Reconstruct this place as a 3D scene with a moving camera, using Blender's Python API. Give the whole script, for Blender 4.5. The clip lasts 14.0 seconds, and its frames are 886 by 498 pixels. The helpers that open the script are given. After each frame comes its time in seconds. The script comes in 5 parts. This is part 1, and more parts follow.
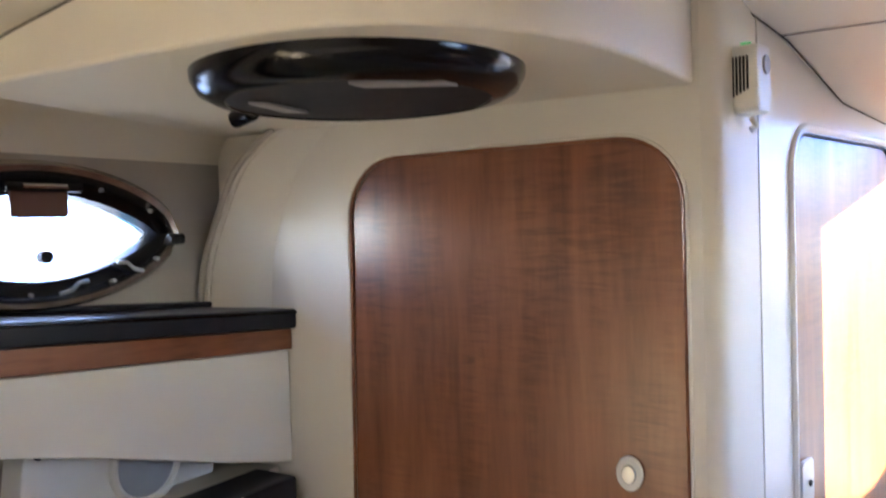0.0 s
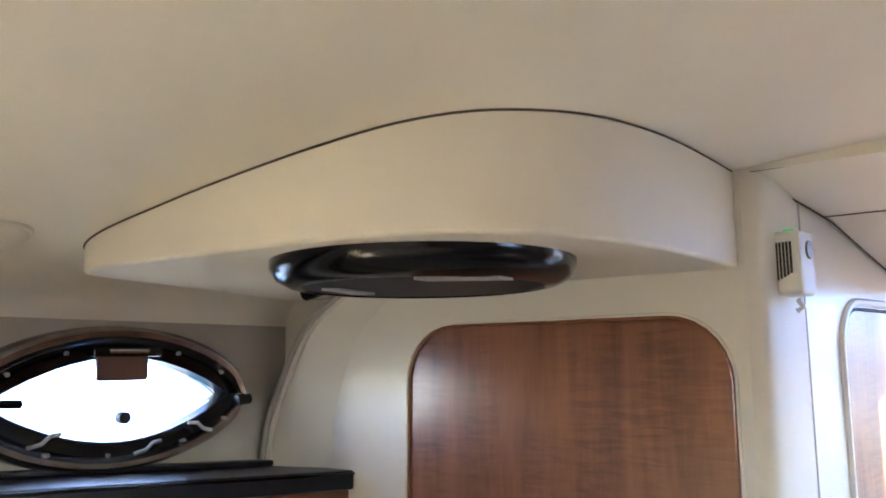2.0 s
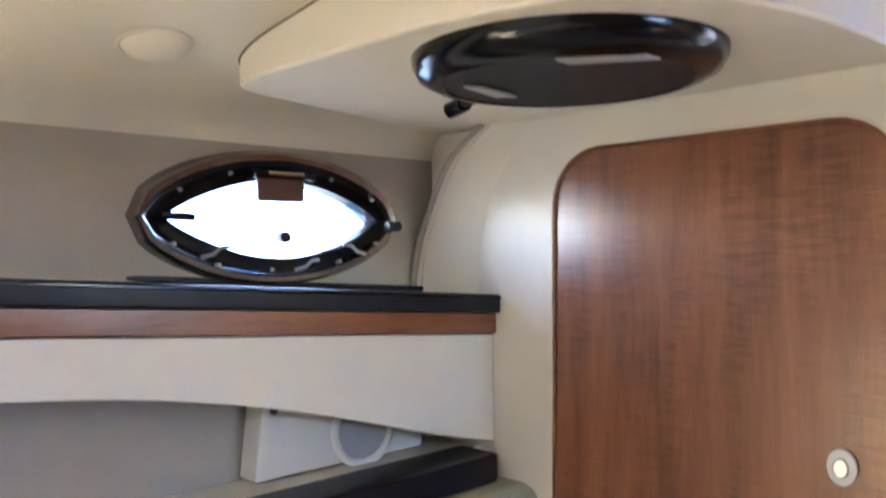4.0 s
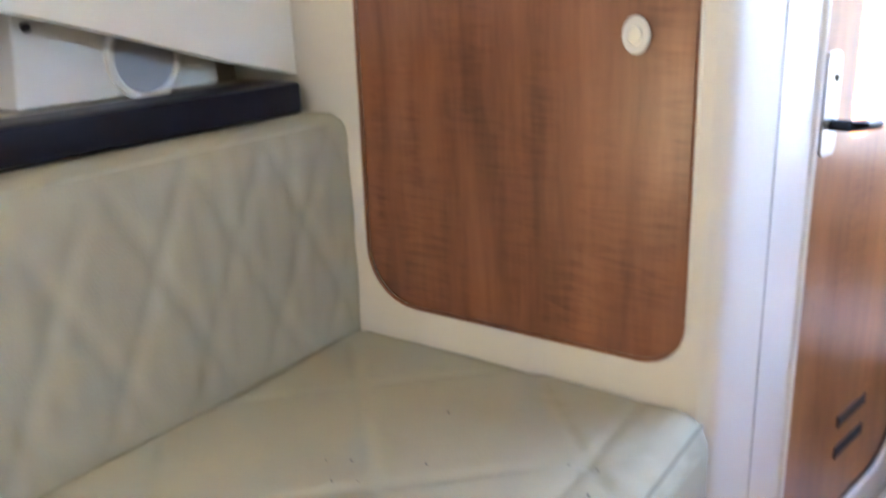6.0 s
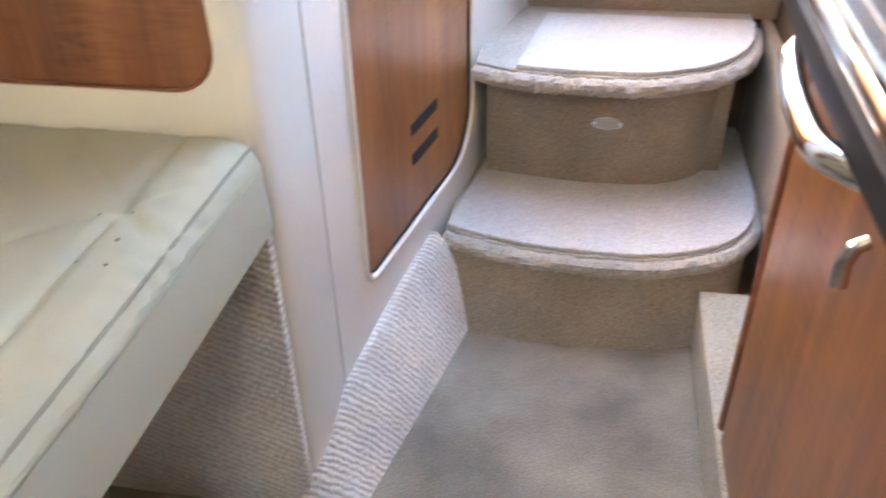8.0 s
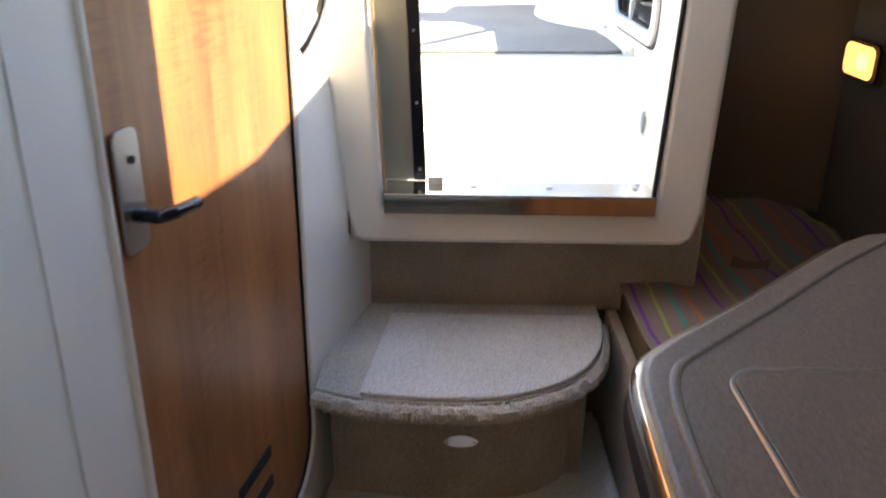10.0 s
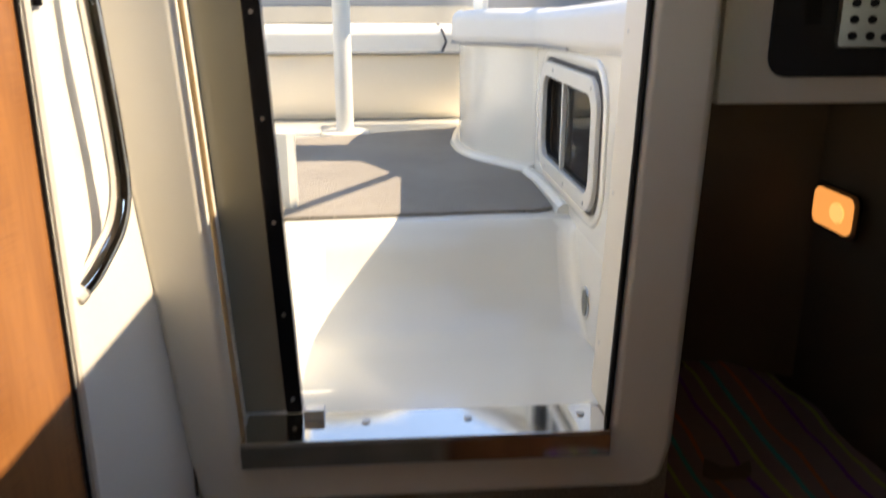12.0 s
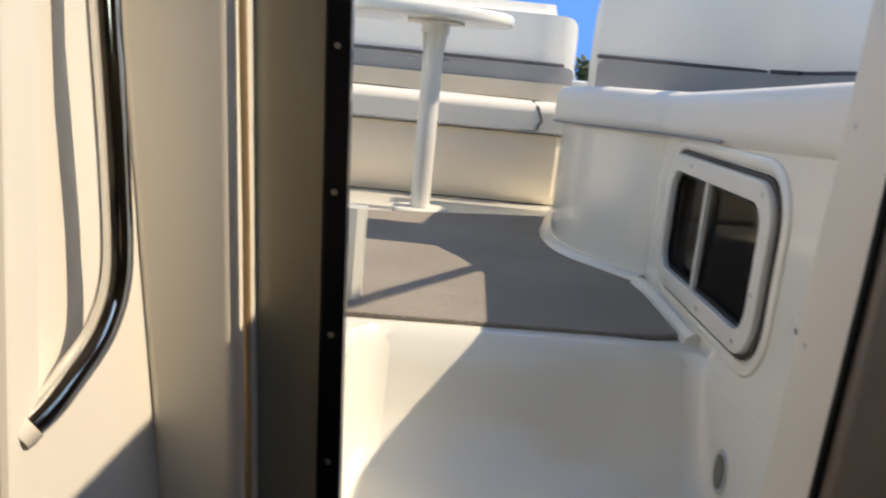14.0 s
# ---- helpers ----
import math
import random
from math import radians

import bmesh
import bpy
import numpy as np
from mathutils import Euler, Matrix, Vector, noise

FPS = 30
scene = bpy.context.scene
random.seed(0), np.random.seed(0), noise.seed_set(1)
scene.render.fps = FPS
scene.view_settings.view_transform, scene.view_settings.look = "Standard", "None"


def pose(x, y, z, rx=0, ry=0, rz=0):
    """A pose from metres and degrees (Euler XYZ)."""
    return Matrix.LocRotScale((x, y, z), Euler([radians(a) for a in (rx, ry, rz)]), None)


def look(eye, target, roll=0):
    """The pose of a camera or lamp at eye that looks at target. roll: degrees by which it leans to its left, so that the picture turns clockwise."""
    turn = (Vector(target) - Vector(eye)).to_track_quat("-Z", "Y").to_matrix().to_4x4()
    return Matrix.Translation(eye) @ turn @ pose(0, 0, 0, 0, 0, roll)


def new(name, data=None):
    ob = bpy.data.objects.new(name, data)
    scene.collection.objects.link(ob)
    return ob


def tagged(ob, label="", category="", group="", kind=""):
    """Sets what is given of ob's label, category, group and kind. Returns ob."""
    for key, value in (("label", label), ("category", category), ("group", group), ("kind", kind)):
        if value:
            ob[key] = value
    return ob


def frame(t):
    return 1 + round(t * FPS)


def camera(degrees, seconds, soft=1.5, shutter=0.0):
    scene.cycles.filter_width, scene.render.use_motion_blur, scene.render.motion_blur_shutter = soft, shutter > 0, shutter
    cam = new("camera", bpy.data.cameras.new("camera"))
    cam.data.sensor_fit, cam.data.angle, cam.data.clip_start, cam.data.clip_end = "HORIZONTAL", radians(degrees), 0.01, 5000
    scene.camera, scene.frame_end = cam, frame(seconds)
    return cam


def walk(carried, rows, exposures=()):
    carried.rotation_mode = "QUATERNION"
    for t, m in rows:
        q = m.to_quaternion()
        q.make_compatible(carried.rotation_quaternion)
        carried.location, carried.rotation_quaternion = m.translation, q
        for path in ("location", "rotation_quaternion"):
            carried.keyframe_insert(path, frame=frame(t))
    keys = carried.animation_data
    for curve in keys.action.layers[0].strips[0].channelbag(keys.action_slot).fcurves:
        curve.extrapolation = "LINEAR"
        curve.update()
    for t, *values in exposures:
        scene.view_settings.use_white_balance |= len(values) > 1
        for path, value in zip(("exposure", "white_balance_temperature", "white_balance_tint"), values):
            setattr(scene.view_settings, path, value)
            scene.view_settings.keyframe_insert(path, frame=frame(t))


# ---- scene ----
cam = camera(57.27, 14.0, soft=1.8, shutter=0.5)
PATH = [
    (0.0, pose(-0.012, -0.021, 1.536, 88.31, 1.74, 31.70)),
    (0.5, pose(-0.008, -0.039, 1.561, 91.50, 1.41, 33.40)),
    (1.0, pose(-0.007, -0.059, 1.578, 94.03, 0.98, 34.55)),
    (1.5, pose(0.013, -0.075, 1.585, 96.79, 0.63, 35.22)),
    (2.0, pose(0.020, -0.073, 1.585, 97.89, 0.74, 35.52)),
    (2.5, pose(0.011, -0.082, 1.573, 97.16, 1.13, 38.84)),
    (2.7, pose(0.006, -0.096, 1.571, 96.67, 1.09, 42.01)),
    (4.8, pose(0.030, -0.010, 1.400, 84.97, 2.79, 45.65)),
    (5.0, pose(0.032, 0.008, 1.384, 82.97, 2.97, 44.37)),
    (5.5, pose(0.040, 0.039, 1.356, 76.56, 3.80, 40.67)),
    (6.0, pose(0.035, 0.022, 1.269, 72.38, 2.43, 35.22)),
    (6.5, pose(0.066, 0.035, 1.235, 66.07, 1.69, 29.77)),
    (7.0, pose(0.098, 0.068, 1.199, 60.79, 1.40, 22.95)),
    (7.5, pose(0.117, 0.101, 1.174, 56.23, 1.41, 16.54)),
    (8.0, pose(0.157, 0.118, 1.187, 55.30, 1.18, 10.06)),
    (8.5, pose(0.185, 0.166, 1.253, 58.55, -0.18, 4.85)),
    (9.0, pose(0.190, 0.179, 1.318, 64.44, -0.51, 3.14)),
    (9.2, pose(0.192, 0.192, 1.338, 66.01, -0.45, 2.99)),
    (11.3, pose(0.154, 0.818, 1.473, 68.91, -1.05, -4.19)),
    (11.5, pose(0.186, 0.844, 1.485, 69.99, 0.21, -3.58)),
    (12.0, pose(0.274, 0.910, 1.496, 72.91, 0.03, -4.18)),
    (12.5, pose(0.274, 1.042, 1.409, 78.49, -3.83, -6.70)),
    (13.0, pose(0.247, 1.144, 1.446, 76.81, -4.45, -5.39)),
    (13.3, pose(0.229, 1.190, 1.439, 76.68, -4.46, -4.95)),
    (13.5, pose(0.222, 1.216, 1.440, 76.87, -5.00, -3.82)),
    (14.0, pose(0.213, 1.268, 1.460, 77.96, -5.44, 0.88)),
]
walk(cam, PATH, [(0.0, 4.85, 7250, 19), (1.5, 5.0, 7100, 16), (2.7, 4.75, 7000, 15), (4.8, 5.75, 6850, 17), (6.5, 5.7, 7250, 12), (7.5, 6.0, 7600, 10), (8.5, 5.6, 8000, 13), (9.2, 4.85, 7900, 10), (11.3, 2.45, 8900, 12), (12.5, 1.95, 9200, 12), (14.0, 1.25, 8700, 12)])

# ---- light ----
world = bpy.data.worlds.new("sky")
scene.world = world
world.use_nodes = True
wn = world.node_tree.nodes
sky = wn.new("ShaderNodeTexSky")
sky.sky_type = "NISHITA"
sky.sun_disc = False
sky.sun_elevation = radians(49)
sky.sun_rotation = radians(90)
sky.dust_density, sky.altitude, sky.air_density, sky.ozone_density = 0.0, 1500, 0.8, 3.0
wn["Background"].inputs[1].default_value = 0.15
world.node_tree.links.new(sky.outputs[0], wn["Background"].inputs[0])

sun = new("sun", bpy.data.lights.new("sun", "SUN"))
sun.data.energy = 2.1
sun.data.angle = radians(0.5)
sun.data.color = (1.0, 0.95, 0.88)
sun.matrix_world = look((8.5, 2.0, 10.0), (0, 2.0, 0))


def window_light(name, at, target, sx, sy, power, color):
    ob = new(name, bpy.data.lights.new(name, "AREA"))
    ob.data.shape = "RECTANGLE"
    ob.data.size, ob.data.size_y, ob.data.energy, ob.data.color = sx, sy, power, color
    ob.matrix_world = look(at, target)
    return ob


# fill lamp at a made-up forward hatch, and daylight through the port light
window_light("hatch_fill", (0.04, -0.75, 1.83), (0.04, -1.10, 0.0), 0.5, 0.5, 0.22, (1.0, 0.975, 0.94))
window_light("port_daylight", (-1.17, 0.64, 1.535), (0.0, 0.85, 1.45), 0.40, 0.15, 0.012, (0.92, 0.95, 1.0))


# ---- materials ----
def mat(name, color, rough=0.5, metal=0.0, var=0.06, scale=8.0, bump=0.0, bscale=200.0, spec=0.5, coat=0.0):
    m = bpy.data.materials.new(name)
    m.use_nodes = True
    n, l = m.node_tree.nodes, m.node_tree.links
    b = n["Principled BSDF"]
    b.inputs["Roughness"].default_value = rough
    b.inputs["Metallic"].default_value = metal
    b.inputs["Specular IOR Level"].default_value = spec
    b.inputs["Coat Weight"].default_value = coat
    tc = n.new("ShaderNodeTexCoord")
    no = n.new("ShaderNodeTexNoise")
    no.inputs["Scale"].default_value = scale
    no.inputs["Detail"].default_value = 5.0
    l.new(tc.outputs["Object"], no.inputs["Vector"])
    ra = n.new("ShaderNodeValToRGB")
    c = Vector(color)
    lo, hi = c * (1 - var), c * (1 + var)
    ra.color_ramp.elements[0].color = (*[max(0, v) for v in lo], 1)
    ra.color_ramp.elements[1].color = (*[min(1, v) for v in hi], 1)
    ra.color_ramp.elements[0].position, ra.color_ramp.elements[1].position = 0.3, 0.7
    l.new(no.outputs["Fac"], ra.inputs["Fac"])
    l.new(ra.outputs["Color"], b.inputs["Base Color"])
    rr = n.new("ShaderNodeMapRange")
    rr.inputs["To Min"].default_value = max(0.02, rough * 0.85)
    rr.inputs["To Max"].default_value = min(1, rough * 1.15)
    l.new(no.outputs["Fac"], rr.inputs["Value"])
    l.new(rr.outputs["Result"], b.inputs["Roughness"])
    if bump:
        nb = n.new("ShaderNodeTexNoise")
        nb.inputs["Scale"].default_value = bscale
        nb.inputs["Detail"].default_value = 3.0
        l.new(tc.outputs["Object"], nb.inputs["Vector"])
        bm_ = n.new("ShaderNodeBump")
        bm_.inputs["Strength"].default_value = bump
        bm_.inputs["Distance"].default_value = 0.004
        l.new(nb.outputs["Fac"], bm_.inputs["Height"])
        l.new(bm_.outputs["Normal"], b.inputs["Normal"])
    return m


def wood(name, dark, light, axis_scale=(9.0, 9.0, 0.9), rough=0.32, coat=0.25):
    """Straight vertical grain with a curly cross figure."""
    m = bpy.data.materials.new(name)
    m.use_nodes = True
    n, l = m.node_tree.nodes, m.node_tree.links
    b = n["Principled BSDF"]
    tc, mp = n.new("ShaderNodeTexCoord"), n.new("ShaderNodeMapping")
    mp.inputs["Scale"].default_value = axis_scale
    l.new(tc.outputs["Object"], mp.inputs["Vector"])
    broad, fine = n.new("ShaderNodeTexNoise"), n.new("ShaderNodeTexNoise")
    broad.inputs["Scale"].default_value, broad.inputs["Detail"].default_value, broad.inputs["Distortion"].default_value = 1.6, 6, 0.5
    fine.inputs["Scale"].default_value, fine.inputs["Detail"].default_value = 16, 4
    l.new(mp.outputs["Vector"], broad.inputs["Vector"])
    l.new(mp.outputs["Vector"], fine.inputs["Vector"])
    # short wavy marks across the grain
    mc = n.new("ShaderNodeMapping")
    mc.inputs["Scale"].default_value = (15, 15, 125)
    mc.inputs["Rotation"].default_value = (0.12, 0.1, 0)
    l.new(tc.outputs["Object"], mc.inputs["Vector"])
    curl = n.new("ShaderNodeTexNoise")
    curl.inputs["Scale"].default_value, curl.inputs["Detail"].default_value, curl.inputs["Distortion"].default_value = 1.0, 2, 0.8
    l.new(mc.outputs["Vector"], curl.inputs["Vector"])
    patch = n.new("ShaderNodeTexNoise")
    patch.inputs["Scale"].default_value = 1.0
    mpp = n.new("ShaderNodeMapping")
    mpp.inputs["Scale"].default_value = (15, 15, 3.5)
    l.new(tc.outputs["Object"], mpp.inputs["Vector"])
    l.new(mpp.outputs["Vector"], patch.inputs["Vector"])
    pr = n.new("ShaderNodeMapRange")
    pr.inputs["From Min"].default_value, pr.inputs["From Max"].default_value = 0.40, 0.62
    pr.inputs["To Max"].default_value = 0.9
    l.new(patch.outputs["Fac"], pr.inputs["Value"])
    cr = n.new("ShaderNodeMapRange")
    cr.inputs["From Min"].default_value, cr.inputs["From Max"].default_value = 0.42, 0.66
    l.new(curl.outputs["Fac"], cr.inputs["Value"])
    mu = n.new("ShaderNodeMath")
    mu.operation = "MULTIPLY"
    l.new(pr.outputs["Result"], mu.inputs[0])
    l.new(cr.outputs["Result"], mu.inputs[1])
    mx = n.new("ShaderNodeMath")
    mx.operation = "MULTIPLY_ADD"
    mx.inputs[1].default_value = 0.3
    l.new(fine.outputs["Fac"], mx.inputs[0])
    l.new(broad.outputs["Fac"], mx.inputs[2])
    sb = n.new("ShaderNodeMath")
    sb.operation = "MULTIPLY_ADD"
    sb.inputs[1].default_value = -0.19
    l.new(mu.outputs[0], sb.inputs[0])
    l.new(mx.outputs[0], sb.inputs[2])
    ra = n.new("ShaderNodeValToRGB")
    e = ra.color_ramp.elements
    e[0].position, e[0].color = 0.38, (*dark, 1)
    e[1].position, e[1].color = 0.88, (*light, 1)
    l.new(sb.outputs[0], ra.inputs["Fac"])
    l.new(ra.outputs["Color"], b.inputs["Base Color"])
    b.inputs["Roughness"].default_value = rough
    b.inputs["Coat Weight"].default_value = coat
    b.inputs["Coat Roughness"].default_value = 0.22
    bu = n.new("ShaderNodeBump")
    bu.inputs["Strength"].default_value, bu.inputs["Distance"].default_value = 0.12, 0.001
    l.new(fine.outputs["Fac"], bu.inputs["Height"])
    l.new(bu.outputs["Normal"], b.inputs["Normal"])
    return m


def carpet(name, color, rows=0.0, rough=0.95, across=(0, 0, 1), var=0.22):
    """Looped pile; rows > 0 gives ribs of loops, that many per metre, in the given direction."""
    m = bpy.data.materials.new(name)
    m.use_nodes = True
    n, l = m.node_tree.nodes, m.node_tree.links
    b = n["Principled BSDF"]
    b.inputs["Roughness"].default_value = rough
    b.inputs["Specular IOR Level"].default_value = 0.15
    b.inputs["Sheen Weight"].default_value = 0.2
    tc = n.new("ShaderNodeTexCoord")
    big, fine = n.new("ShaderNodeTexNoise"), n.new("ShaderNodeTexNoise")
    big.inputs["Scale"].default_value, big.inputs["Detail"].default_value = 5, 5
    fine.inputs["Scale"].default_value, fine.inputs["Detail"].default_value = 260, 2
    l.new(tc.outputs["Object"], big.inputs["Vector"])
    l.new(tc.outputs["Object"], fine.inputs["Vector"])
    ra = n.new("ShaderNodeValToRGB")
    c = Vector(color)
    ra.color_ramp.elements[0].position, ra.color_ramp.elements[1].position = 0.3, 0.72
    ra.color_ramp.elements[0].color = (*(c * (1 - var)), 1)
    ra.color_ramp.elements[1].color = (*(c * (1 + var * 0.6)), 1)
    l.new(big.outputs["Fac"], ra.inputs["Fac"])
    mix = n.new("ShaderNodeMix")
    mix.data_type, mix.blend_type = "RGBA", "MULTIPLY"
    mix.inputs["Factor"].default_value = 0.6
    fr = n.new("ShaderNodeMapRange")
    fr.inputs["From Min"].default_value, fr.inputs["From Max"].default_value, fr.inputs["To Min"].default_value, fr.inputs["To Max"].default_value = 0.3, 0.65, 0.45, 1.25
    height = fine.outputs["Fac"]
    if rows:
        fr.inputs["To Min"].default_value = 0.62
        fine.inputs["Scale"].default_value = 150
        sep = n.new("ShaderNodeVectorMath")
        sep.operation = "DOT_PRODUCT"
        sep.inputs[1].default_value = across
        wob = n.new("ShaderNodeVectorMath")
        wob.operation = "MULTIPLY_ADD"
        wob.inputs[1].default_value = (0.012, 0.012, 0.012)
        wn2 = n.new("ShaderNodeTexNoise")
        wn2.inputs["Scale"].default_value = 45
        l.new(tc.outputs["Object"], wn2.inputs["Vector"])
        l.new(wn2.outputs["Color"], wob.inputs[0])
        l.new(tc.outputs["Object"], wob.inputs[2])
        l.new(wob.outputs["Vector"], sep.inputs[0])
        s1 = n.new("ShaderNodeMath")
        s1.operation = "MULTIPLY"
        s1.inputs[1].default_value = rows * 2 * math.pi
        l.new(sep.outputs["Value"], s1.inputs[0])
        s2 = n.new("ShaderNodeMath")
        s2.operation = "SINE"
        l.new(s1.outputs[0], s2.inputs[0])
        s3 = n.new("ShaderNodeMath")
        s3.operation = "MULTIPLY_ADD"
        s3.inputs[1].default_value = 0.2
        l.new(s2.outputs[0], s3.inputs[0])
        l.new(fine.outputs["Fac"], s3.inputs[2])
        height = s3.outputs[0]
    l.new(height, fr.inputs["Value"])
    l.new(ra.outputs["Color"], mix.inputs["A"])
    l.new(fr.outputs["Result"], mix.inputs["B"])
    l.new(mix.outputs["Result"], b.inputs["Base Color"])
    bu = n.new("ShaderNodeBump")
    bu.inputs["Strength"].default_value, bu.inputs["Distance"].default_value = 0.9, 0.006
    l.new(height, bu.inputs["Height"])
    l.new(bu.outputs["Normal"], b.inputs["Normal"])
    return m


def glow(name, color, strength):
    m = bpy.data.materials.new(name)
    m.use_nodes = True
    b = m.node_tree.nodes["Principled BSDF"]
    b.inputs["Base Color"].default_value = (*color, 1)
    b.inputs["Emission Color"].default_value = (*color, 1)
    b.inputs["Emission Strength"].default_value = strength
    return m


def glass(name, color=(1, 1, 1), rough=0.02):
    m = bpy.data.materials.new(name)
    m.use_nodes = True
    b = m.node_tree.nodes["Principled BSDF"]
    b.inputs["Base Color"].default_value = (*color, 1)
    b.inputs["Transmission Weight"].default_value = 1.0
    b.inputs["Roughness"].default_value = rough
    b.inputs["IOR"].default_value = 1.1
    return m


CREAM = mat("cream_liner", (0.73, 0.69, 0.60), 0.5, var=0.03, scale=3, bump=0.05, bscale=500)
HEADLINER = mat("headliner_vinyl", (0.83, 0.78, 0.665), 0.6, var=0.06, scale=2.0, bump=0.1, bscale=420)
GEL = mat("gelcoat_cream", (0.78, 0.75, 0.68), 0.3, var=0.03, scale=2.5, coat=0.2)
GELWHITE = mat("gelcoat_white", (0.80, 0.79, 0.72), 0.16, var=0.03, scale=2.0, coat=0.5)
HULLVINYL = mat("hull_liner_vinyl", (0.43, 0.39, 0.34), 0.7, var=0.07, scale=6, bump=0.25, bscale=350)
CHERRY = wood("cherry_veneer", (0.13, 0.046, 0.022), (0.33, 0.128, 0.060))
CHERRY2 = wood("cherry_veneer_door", (0.20, 0.068, 0.022), (0.45, 0.19, 0.066))
CHERRYTRIM = wood("cherry_trim", (0.15, 0.045, 0.018), (0.30, 0.11, 0.045), (9, 0.9, 9))
BLACKTOP = mat("black_laminate", (0.010, 0.010, 0.015), 0.36, var=0.2, scale=30, spec=0.25)
BLACKGLOSS = mat("black_gloss_plastic", (0.006, 0.006, 0.008), 0.16, var=0.1, spec=0.35)
BLACKMATT = mat("black_mesh_screen", (0.010, 0.010, 0.013), 0.65, var=0.2, scale=60, bump=0.2, bscale=900)
RUBBER = mat("black_rubber", (0.014, 0.014, 0.015), 0.6, var=0.15, spec=0.25)
CHROME = mat("polished_steel", (0.72, 0.71, 0.69), 0.09, 1.0, var=0.04, scale=12)
DULLSTEEL = mat("brushed_steel", (0.55, 0.55, 0.54), 0.32, 1.0, var=0.06, scale=30)
WHITEPL = mat("white_plastic", (0.72, 0.71, 0.66), 0.4, var=0.04)
GREYPL = mat("grey_plastic", (0.35, 0.36, 0.38), 0.5, var=0.08)
SEATFAB = mat("sage_vinyl", (0.42, 0.395, 0.285), 0.72, var=0.06, scale=5, bump=0.15, bscale=300, spec=0.3)
MARINE = mat("white_marine_vinyl", (0.78, 0.76, 0.71), 0.45, var=0.03, scale=4, bump=0.08, bscale=250)
GREYVINYL = mat("grey_marine_vinyl", (0.26, 0.27, 0.28), 0.5, var=0.06, scale=6)
SEAMDARK = mat("dark_brown_seam", (0.09, 0.07, 0.05), 0.8, var=0.1)
PIPING = mat("dark_piping", (0.05, 0.05, 0.06), 0.6, var=0.1)
CARPETFLOOR = carpet("floor_carpet", (0.31, 0.275, 0.215), var=0.42)
CARPETLEDGE = carpet("ledge_carpet", (0.52, 0.485, 0.385))
CARPETRIB = carpet("ribbed_berber_carpet", (0.80, 0.74, 0.68), rows=80, across=(0.36, 0, 0.93))
CARPETKERB = carpet("ribbed_kerb_carpet", (0.74, 0.69, 0.63), rows=85, across=(0, 0.92, 0.38))
CARPETSTEP = carpet("step_riser_carpet", (0.40, 0.335, 0.255))
CARPETNOSE = carpet("shaggy_nosing", (0.52, 0.475, 0.40))
TREADMAT = carpet("tread_mat", (0.66, 0.64, 0.61), var=0.12)
CARPETDECK = carpet("cockpit_carpet", (0.31, 0.275, 0.235), var=0.15)
COUNTER = mat("speckled_counter_laminate", (0.165, 0.134, 0.107), 0.34, var=0.32, scale=330, spec=0.35)
SMOKED = mat("smoked_acrylic", (0.27, 0.245, 0.18), 0.2, var=0.1, scale=4, coat=0.3)
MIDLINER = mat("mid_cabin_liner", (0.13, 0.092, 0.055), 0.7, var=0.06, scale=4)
LAMPGLOW = glow("lamp_lens", (1.0, 0.43, 0.14), 0.2)
LED = glow("green_led", (0.05, 0.6, 0.2), 0.02)
FROST = glass("port_pane", (0.95, 0.97, 1.0), 0.02)
DARKGLASS = mat("tinted_glass", (0.015, 0.016, 0.018), 0.04, var=0.05, coat=0.3)


# ---- mesh helpers ----
def flat_normals(me, angle):
    """Weights the smooth normals by face area, so that flat faces stay flat beside their rounded edges."""
    around = {}
    for p in me.polygons:
        for v in p.vertices:
            around.setdefault(v, []).append((p.normal.copy(), p.area))
    least = math.cos(radians(angle))
    out = []
    for p in me.polygons:
        n0 = p.normal.copy()
        for v in p.vertices:
            n = Vector((0, 0, 0))
            for q, a in around[v]:
                if q.dot(n0) > least:
                    n += q * a
            out.append(n.normalized() if n.length > 1e-12 else n0)
    me.normals_split_custom_set(out)


def finish(bm, name, material, smooth=True, angle=35):
    bmesh.ops.recalc_face_normals(bm, faces=bm.faces)
    me = bpy.data.meshes.new(name)
    bm.to_mesh(me)
    bm.free()
    me.materials.append(material)
    if smooth:
        me.polygons.foreach_set("use_smooth", [True] * len(me.polygons))
        me.set_sharp_from_angle(angle=radians(angle))
        if len(me.polygons) < 1500:
            flat_normals(me, angle)
    return me


def thing(name, at, label, category, group="", kind=""):
    ob = new(name)
    ob.location = at
    ob.empty_display_size = 0.05
    return tagged(ob, label, category, group, kind)


def part(name, bm, material, parent, label="", smooth=True, m=None):
    if m is not None:
        bm.transform(m)
    ob = new(name, finish(bm, name, material, smooth))
    root = parent
    off = Vector((0, 0, 0))
    while root is not None:
        off += root.location
        root = root.parent
    ob.data.transform(Matrix.Translation(-off))
    ob.parent = parent
    return tagged(ob, label)


def solid(name, bm, material, label, category, kind="", smooth=True, at=None, group=""):
    ob = new(name, finish(bm, name, material, smooth))
    if at is not None:
        ob.data.transform(Matrix.Translation(-Vector(at)))
        ob.location = at
    return tagged(ob, label, category, group, kind)


def bevel(bm, w, seg=2, angle=30):
    es = [e for e in bm.edges if len(e.link_faces) == 2 and e.calc_face_angle(0) > radians(angle)]
    if w > 0 and es:
        bmesh.ops.bevel(bm, geom=es, offset=w, segments=seg, profile=0.5, affect="EDGES", clamp_overlap=True)
    return bm


